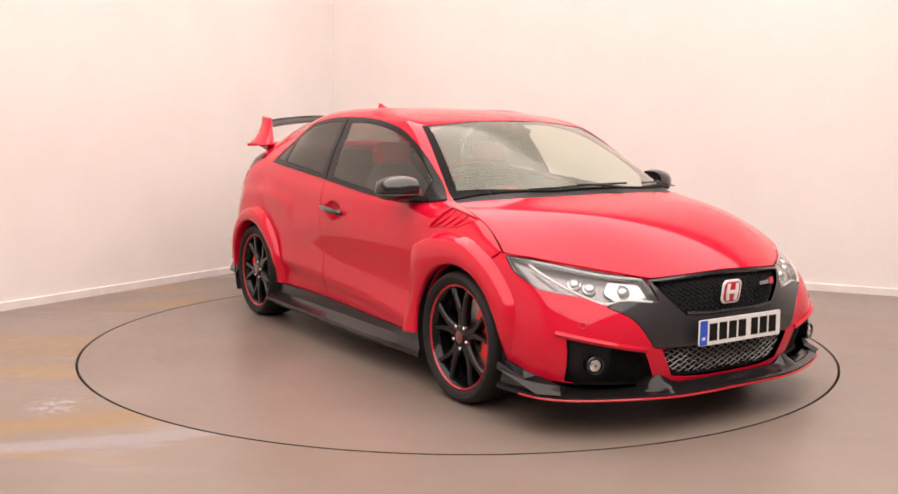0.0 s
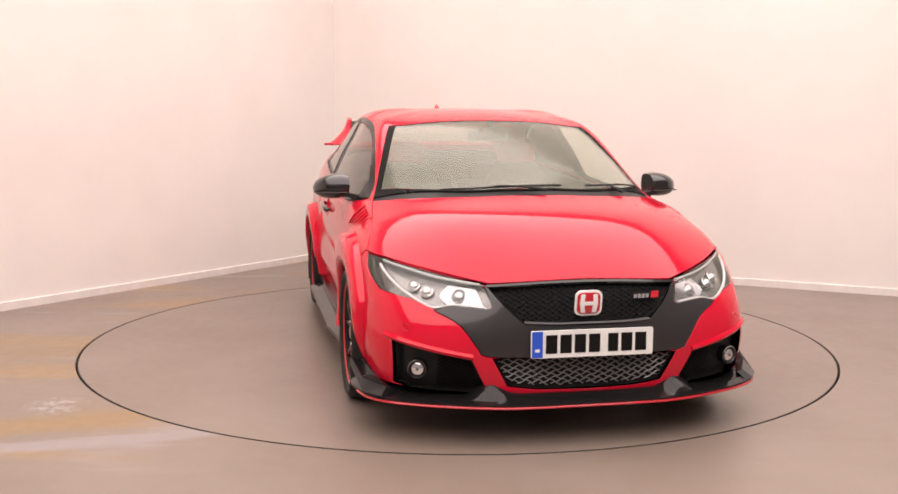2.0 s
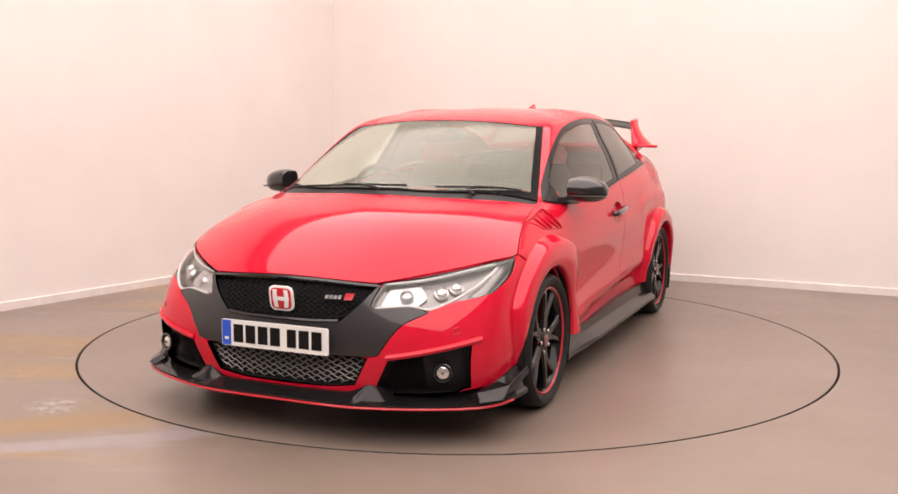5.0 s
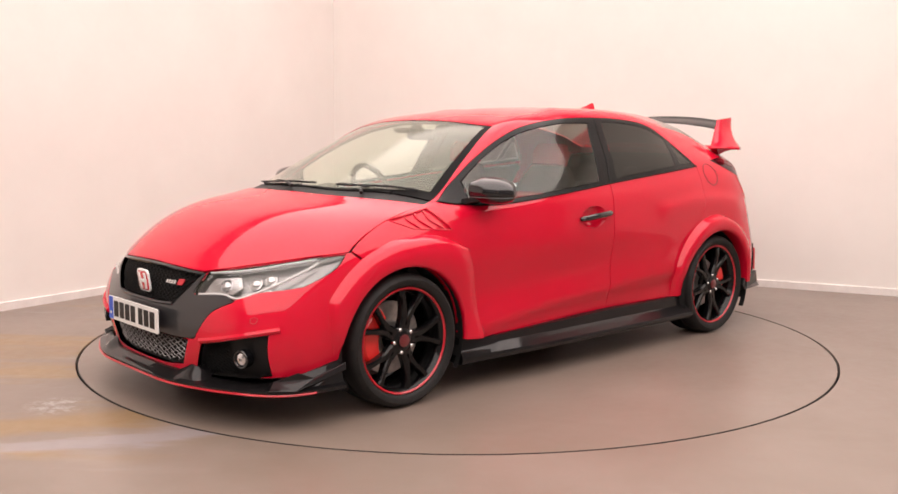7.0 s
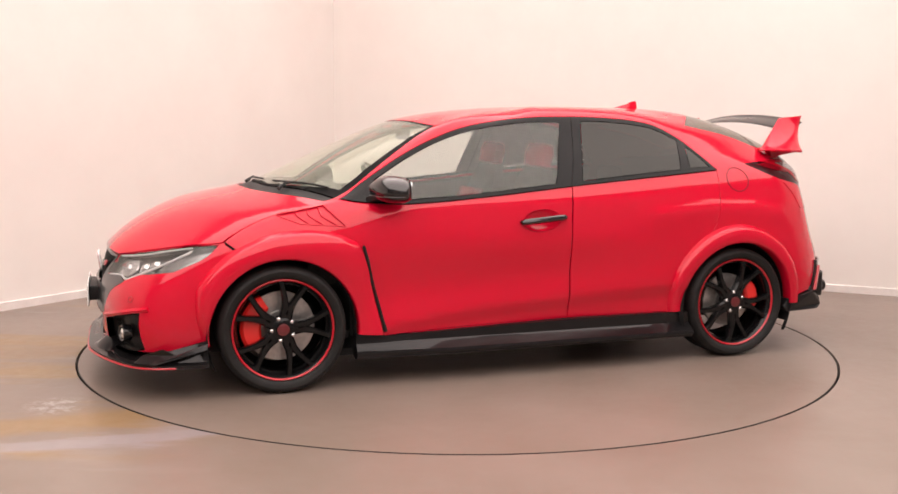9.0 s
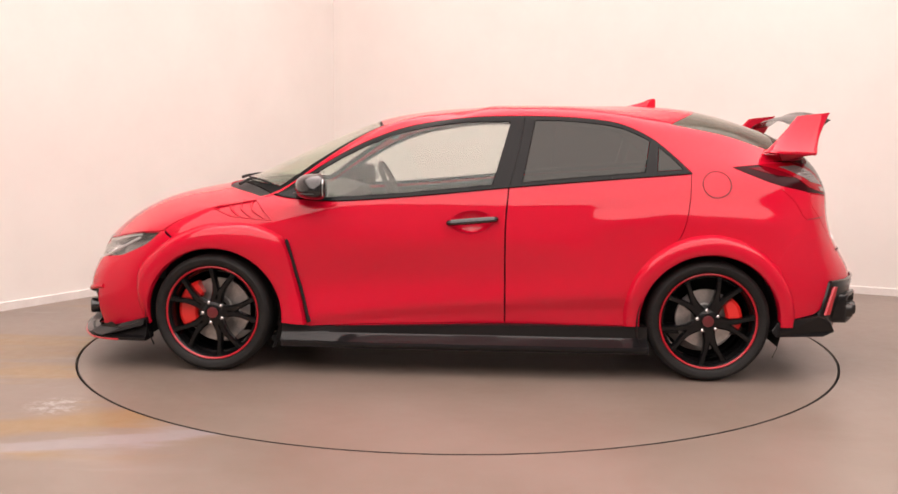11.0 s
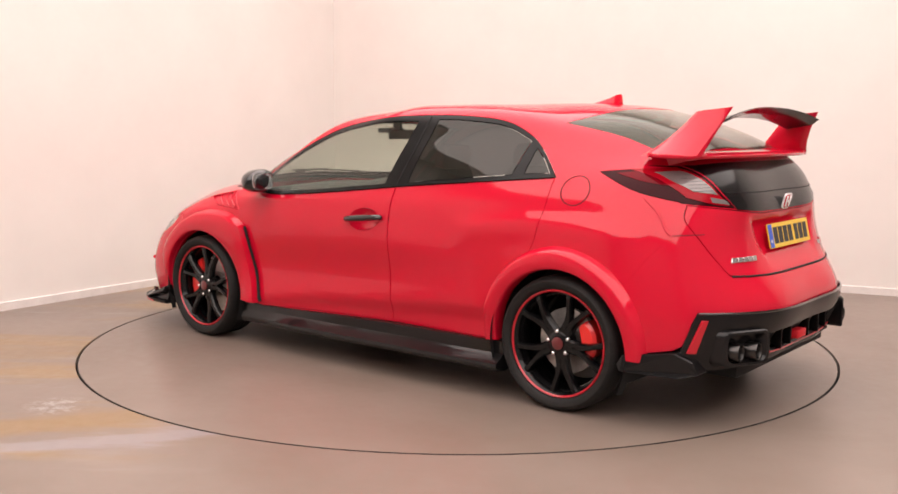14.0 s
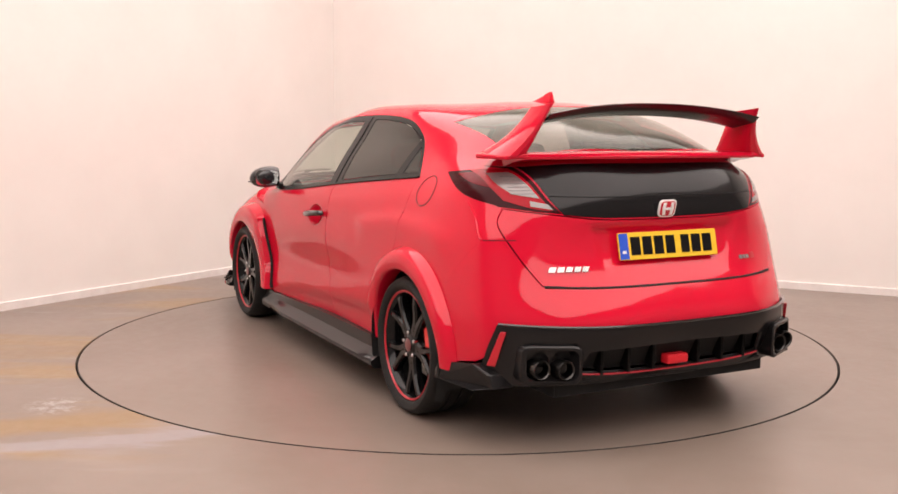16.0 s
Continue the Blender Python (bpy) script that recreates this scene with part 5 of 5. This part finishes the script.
def wires(name, poly, pitch, radius, lift, mat, s, label, slope=.62):
    """A diamond mesh inside a convex (y, z) outline, one mesh."""
    P = np.array(poly)
    out = []
    y0, y1, z0, z1 = P[:, 0].min(), P[:, 0].max(), P[:, 1].min(), P[:, 1].max()
    for sg in (1, -1):
        k0 = int((z0 - slope * max(abs(y0), abs(y1)) * 2) / (pitch * slope)) - 2
        for k in range(k0, -k0 + 80):
            c = k * pitch * slope
            ys = np.arange(y0, y1, .012)
            zs = sg * slope * ys + c
            zs = zs + .0035 * np.sin(ys / pitch * math.tau)
            ok = inside(P, np.stack([ys, zs], 1))
            run = []
            for a, b, f in zip(ys, zs, ok):
                if f:
                    run.append(surf2("F", a, b, lift))
                elif len(run) > 1:
                    out.append(run)
                    run = []
            if len(run) > 1:
                out.append(run)
    bms = [tube([(p.x, s * p.y, p.z) for p in r], radius, 4) for r in out]
    return tagged(part(name, merged(*bms), mat, car, label), kind="stuff")


for sd in "LR":
    headlight(sd)

panel("grille_back", DARK, GRILLE, lift=-.035, gap=0, lip=-.035, label="dark grille opening")
wires("upper_grille", [(-.39, .632), (-.2, .645), (0, .648), (.2, .645), (.39, .632), (.345, .56), (.265, .49), (-.265, .49), (-.345, .56)], .034, .0032, -.018, GRILLE_BLACK, 1, "black honeycomb upper grille")
for sg in (1, -1):
    surf_tube("grille_bar", BLACK_GLOSS, "F", [(0, .652), (.2, .647), (.41, .632)], .010, -.006, sides=(sg,), label="gloss black bar below the hood")
    surf_tube("grille_trim", GREY_METALLIC, "F", [(0, .484), (.15, .484), (.27, .490)], .008, .001, sides=(sg,))
panel("low_grille_back", DARK, LOW_GRILLE, lift=-.04, gap=0, lip=-.04, label="dark lower air intake")
wires("lower_grille", [(-.39, .343), (.39, .343), (.335, .232), (.2, .216), (-.2, .216), (-.335, .232)], .052, .0027, -.022, WIRE, 1, "bare metal diamond mesh lower grille", .52)


# ---- badges and plates ----
def badge(x, z, w, h, face, tilt):
    """A white-rimmed red badge with two white uprights and a bar."""
    m = Matrix.Translation((x, 0, z)) @ pose(0, 0, 0, 0, tilt, 0)

    def slab(pts, d0, d1):
        bm = prism([(face * d0, y, zz) for y, zz in pts], (face * (d1 - d0), 0, 0), .001)
        bm.transform(m)
        return bm
    b = part("badge", slab(rounded(0, 0, w, h, h * .25), 0, .008), WHITE, car, "white-rimmed red square badge")
    part("badge_field", slab(rounded(0, 0, w * .84, h * .84, h * .2), .006, .0105), material("badge_red", (.55, .004, .02), .25, coat=1), b, "red enamel field")
    for s in (1, -1):
        bars = [(s * w * .30, h * .36), (s * w * .14, h * .36), (s * w * .17, 0), (s * w * .12, -h * .36), (s * w * .28, -h * .36), (s * w * .33, 0)]
        part("badge_bar", slab(bars, .009, .014), WHITE, b)
    part("badge_bar", slab([(-w * .18, h * .07), (w * .18, h * .07), (w * .18, -h * .08), (-w * .18, -h * .08)], .009, .0135), WHITE, b)


badge(2.134, .566, .118, .108, 1, 8)
badge(-2.002, .948, .090, .075, -1, -14)


def number_plate(x, z, face, mat, tilt, label):
    m = Matrix.Translation((x, 0, z)) @ pose(0, 0, 0, 0, tilt, 0)

    def slab(y0, y1, z0, z1, d0, d1):
        return box(min(face * d0, face * d1), max(face * d0, face * d1), y0, y1, z0, z1, m=m)
    p = prism([(0, y, zz) for y, zz in rounded(0, 0, .523, .113, .008)], (face * .006, 0, 0), .0008)
    p.transform(m)
    p = part("number_plate", p, mat, car, label, smooth=False)
    # seen from its own side the blue band is at the reader's left
    k = -1 if face > 0 else 1
    part("plate_band", slab(*sorted((k * .258, k * .213)), -.0535, .0535, .005, .0072), BLUE, p, "blue band")
    part("plate_mark", slab(*sorted((k * .245, k * .226)), -.030, -.018, .007, .0078), WHITE, p)
    at = .200
    for w, gap in ((.048, .013), (.048, .013), (.048, .013), (.048, .034), (.044, .013), (.048, .013), (.048, 0)):
        part("plate_bar", slab(*sorted((k * at, k * (at - w))), -.038, .038, .005, .0076), BLACK_TRIM, p, "black character bar")
        at -= w + gap


number_plate(2.196, .412, 1, WHITE_PLATE, 0, "white front number plate with black bars")
number_plate(-2.020, .796, -1, YELLOW_PLATE, 13, "yellow rear number plate with black bars")
part("plate_holder", box(2.11, 2.195, -.18, .18, .375, .45, .006), BLACK_PLASTIC, car)


def script_bars(name, mat, y0, y1, z, h, face, n, slant, label):
    w = (y1 - y0) / n
    for k in range(n):
        a, b = y0 + w * (k + .08), y0 + w * (k + .86)
        pts = [surf2("R" if face < 0 else "F", y, zz, .001) for y, zz in ((a, z - h / 2), (b, z - h / 2), (b + slant, z + h / 2), (a + slant, z + h / 2))]
        part(name, prism(pts, (face * .005, 0, 0)), mat, car, label, smooth=False)


script_bars("rear_script", SILVER, .415, .585, .716, .020, -1, 5, -.010, "small chrome letter bar")
script_bars("rear_model_badge", SILVER, -.46, -.39, .722, .016, -1, 3, .0, "small chrome letter bar")
script_bars("rear_model_badge", RED_TRIM, -.50, -.465, .725, .024, -1, 1, .0, "small red badge letter bar")
script_bars("front_model_badge", SILVER, .20, .275, .585, .016, 1, 4, .004, "small chrome letter bar")
script_bars("front_model_badge", RED_TRIM, .28, .325, .588, .026, 1, 1, .008, "small red badge letter bar")


# ---- tail lights ----
RED_BAND = outline(("R", [(.70, 1.10), (.62, 1.11)]), ("R", [(.62, 1.11), (.565, .99), (.53, .945)]), ("R", [(.53, .945), (.61, .957), (.69, .985)]), ("R", [(.69, .985), (.71, 1.04), (.70, 1.10)]))
CLEAR_PART = outline(("R", [(.685, 1.088), (.628, 1.095)]), ("R", [(.628, 1.095), (.575, .995)]), ("R", [(.575, .995), (.66, 1.01)]), ("R", [(.66, 1.01), (.69, 1.05), (.685, 1.088)]))
CLEAR_LOW = outline(("R", [(.61, .985), (.55, .972)]), ("R", [(.55, .972), (.535, .952)]), ("R", [(.535, .952), (.61, .963)]), ("R", [(.61, .963), (.61, .985)]))
SIDE_BAND = outline(("L", [(-1.50, 1.083), (-1.62, 1.094), (-1.76, 1.098)]), ("L", [(-1.76, 1.098), (-1.78, 1.03)]), ("L", [(-1.78, 1.03), (-1.64, 1.05), (-1.50, 1.083)]))
for sd in "LR":
    s = 1 if sd == "L" else -1
    tl = panel("tail_light", SMOKE_LENS, TAIL_LIGHT, side=sd, label="smoked red wraparound tail light")
    panel("tail_lamp_side", DARK_RED_LENS, SIDE_BAND, lift=.002, gap=0, lip=.004, side=sd, label="dark red side lamp", parent=tl)
    panel("tail_lamp_red", RED_LENS, RED_BAND, lift=.003, gap=0, lip=.004, side=sd, label="red lamp band", parent=tl)
    panel("tail_lamp_clear", CLEAR_LAMP, CLEAR_PART, lift=.005, gap=0, lip=.004, side=sd, label="clear ribbed lamp", parent=tl)
    panel("tail_lamp_clear", CLEAR_LAMP, CLEAR_LOW, lift=.005, gap=0, lip=.004, side=sd, label="clear reversing lamp", parent=tl)
    for k in range(6):
        z = 1.078 - .013 * k
        surf_tube("lamp_rib", LAMP_GREY, "R", [(.625 - .008 * k, z), (.665, z - .003)], .0012, .0065, sides=(s,), per=3)
    surf_tube("gate_gap", DARK, "R", [(0, .639), (.2, .640), (.4, .643), (.60, .650)], .0055, -.001, sides=(s,))
    surf_tube("panel_seam", DARK, "R", [(0, 1.0), (.3, 1.0), (.54, 1.005)], .0022, .0005, sides=(s,))
    surf_tube("bumper_seam", DARK, "L", [(-1.80, .825), (-1.85, .828), (-1.90, .83)], .0018, 0, sides=(s,))


# ---- wipers, cowl ----
def wiper(pts, arm):
    bl = [surf2("T", x, y, .009) for x, y in pts]
    w = part("wiper", tube(spline([tuple(p) for p in bl], 5), .0055, 6), BLACK_PLASTIC, car, "black windscreen wiper")
    ar = [surf2("T", x, y, .014) for x, y in arm]
    part("wiper_arm", tube(spline([tuple(p) for p in ar], 5), [.009] * 4 + [.006] * 20, 6), BLACK_PLASTIC, w)


wiper([(1.275, .16), (1.293, -.05), (1.275, -.28), (1.225, -.44)], [(1.355, .06), (1.312, -.05), (1.285, -.18)])
wiper([(1.02, .66), (1.105, .56), (1.19, .43), (1.245, .30)], [(1.245, .50), (1.205, .455), (1.15, .50)])


# ---- interior ----
def seat(cx, cy):
    base = new("seat")
    base.parent = car
    tagged(base, "black and red bucket seat")

    def blob(rows, mat, name, label=""):
        secs = []
        for (x, z), w, d, tx, tz in rows:
            row = []
            for q in range(16):
                a = q * math.tau / 16
                c, sn = math.cos(a), math.sin(a)
                yy = w * math.copysign(abs(c) ** .6, c)
                dd = d * math.copysign(abs(sn) ** .6, sn)
                row.append((cx + x + dd * tx, cy + yy, z + dd * tz))
            secs.append(row)
        return part(name, loft(secs), mat, base, label)
    blob([((.28, .40), .20, .06, 0, 1), ((.15, .43), .25, .07, 0, 1), ((-.10, .41), .25, .07, 0, 1), ((-.22, .40), .22, .06, 0, 1)], SEAT_RED, "seat_cushion", "red seat cushion")
    blob([((-.16, .45), .22, .07, 1, .2), ((-.22, .62), .25, .07, 1, .25), ((-.28, .82), .26, .065, 1, .25), ((-.33, .98), .20, .055, 1, .25), ((-.355, 1.06), .14, .045, 1, .25)], SEAT_BLACK, "seat_back", "black seat back")
    blob([((-.11, .52), .13, .05, 1, .2), ((-.165, .70), .14, .05, 1, .25), ((-.22, .90), .13, .05, 1, .25)], SEAT_RED, "seat_insert", "red seat insert")
    blob([((-.345, 1.07), .12, .045, 1, .2), ((-.36, 1.14), .13, .05, 1, .2), ((-.37, 1.19), .10, .04, 1, .2)], SEAT_RED, "head_rest", "red head rest")


def interior():
    seat(.08, .37)
    seat(.08, -.37)
    part("rear_bench", merged(box(-1.05, -.55, -.62, .62, .36, .50, .05), box(-1.20, -1.00, -.62, .62, .45, .92, .06)), SEAT_BLACK, car, "black rear bench")
    for y in (-.38, .38):
        part("rear_head_rest", box(-1.19, -1.09, y - .12, y + .12, .90, 1.04, .04), SEAT_BLACK, car)
    part("cabin_floor", box(-1.55, 1.05, -.70, .70, .20, .24), DASH, car)
    secs = []
    for k in range(15):
        y = -.72 + 1.44 * k / 14
        e = abs(y) / .72
        hump = .035 * math.exp(-((y + .37) / .16) ** 2)
        secs.append([(1.30 - .30 * e ** 2, y, .90), (1.05 - .15 * e ** 2, y, .935 - .02 * e), (.80, y, .93 + hump), (.70, y, .90 + hump * .6), (.68, y, .80), (.74, y, .55), (1.2, y, .45)])
    part("dashboard", loft(secs), DASH, car, "dark grey dashboard", angle=50)
    wheel_pos = Matrix.Translation((.50, -.37, .90)) @ pose(0, 0, 0, 0, -66, 0)
    ring = bmesh.new()
    R = []
    for k in range(40):
        a = k * math.tau / 40
        R.append([ring.verts.new(((.175 + .016 * math.cos(b)) * math.cos(a), (.175 + .016 * math.cos(b)) * math.sin(a), .016 * math.sin(b))) for b in [q * math.tau / 8 for q in range(8)]])
    for k in range(40):
        for q in range(8):
            ring.faces.new((R[k][q], R[(k + 1) % 40][q], R[(k + 1) % 40][(q + 1) % 8], R[k][(q + 1) % 8]))
    ring.transform(wheel_pos)
    sw = part("steering_wheel", ring, SEAT_BLACK, car, "black leather steering wheel")
    hubm = merged(box(-.06, .06, -.07, .07, -.03, .02, .02), box(-.03, .03, -.165, .165, -.012, .008, .006), box(-.165, -.0, -.02, .02, -.012, .006, .006))
    hubm.transform(wheel_pos)
    part("wheel_spokes", hubm, DASH, sw)
    part("rear_view_mirror", merged(box(.42, .45, -.12, .12, 1.215, 1.275, .02), box(.44, .50, -.015, .015, 1.26, 1.33, .008)), BLACK_PLASTIC, car, "black rear-view mirror")
    part("sensor_box", box(.47, .58, -.07, .07, 1.255, 1.285, .008), BLACK_PLASTIC, car)
    lining = outline(("T", [(.40, 0), (.36, .30), (.33, .50)]), ("T", [(.33, .50), (-.20, .545), (-.95, .50)]), ("T", [(-.95, .50), (-1.15, .35), (-1.25, 0)]))
    panel("headlining", LINING, lining, lift=-.03, gap=0, lip=0, label="pale grey fabric headlining")
    for sd in "LR":
        inner = outline(("L", [(.88, .895), (.633, .885), (.227, .915), (-.25, .965)]), ("L", [(-.25, .965), (-.25, .30)]), ("L", [(-.25, .30), (.80, .28)]), ("L", [(.80, .28), (.88, .895)]))
        panel("door_lining", DASH, inner, lift=-.06, gap=0, lip=-.045, side=sd, label="dark door lining")
        inner = outline(("L", [(-.25, .965), (-.626, .995), (-1.18, 1.04)]), ("L", [(-1.18, 1.04), (-1.1, .75), (-.95, .60)]), ("L", [(-.95, .60), (-.25, .60)]), ("L", [(-.25, .60), (-.25, .965)]))
        panel("door_lining", DASH, inner, lift=-.06, gap=0, lip=-.045, side=sd, label="dark door lining")


interior()
part("floor_pan", merged(box(-1.0, 1.0, -.80, .80, .135, .17), box(.99, 2.03, -.55, .55, .14, .18), box(-2.02, -.99, -.56, .56, .20, .26)), DARK, car, "dark underside")


# ---- what moves ----
def motions():
    walk(table, [(t, pose(0, 0, 0, 0, 0, a)) for t, a in TURN])
    walk(car, [(t, pose(0, 0, 0, 0, 0, a) @ pose(-CAR_X, -CAR_Y, 0)) for t, a in TURN])


motions()
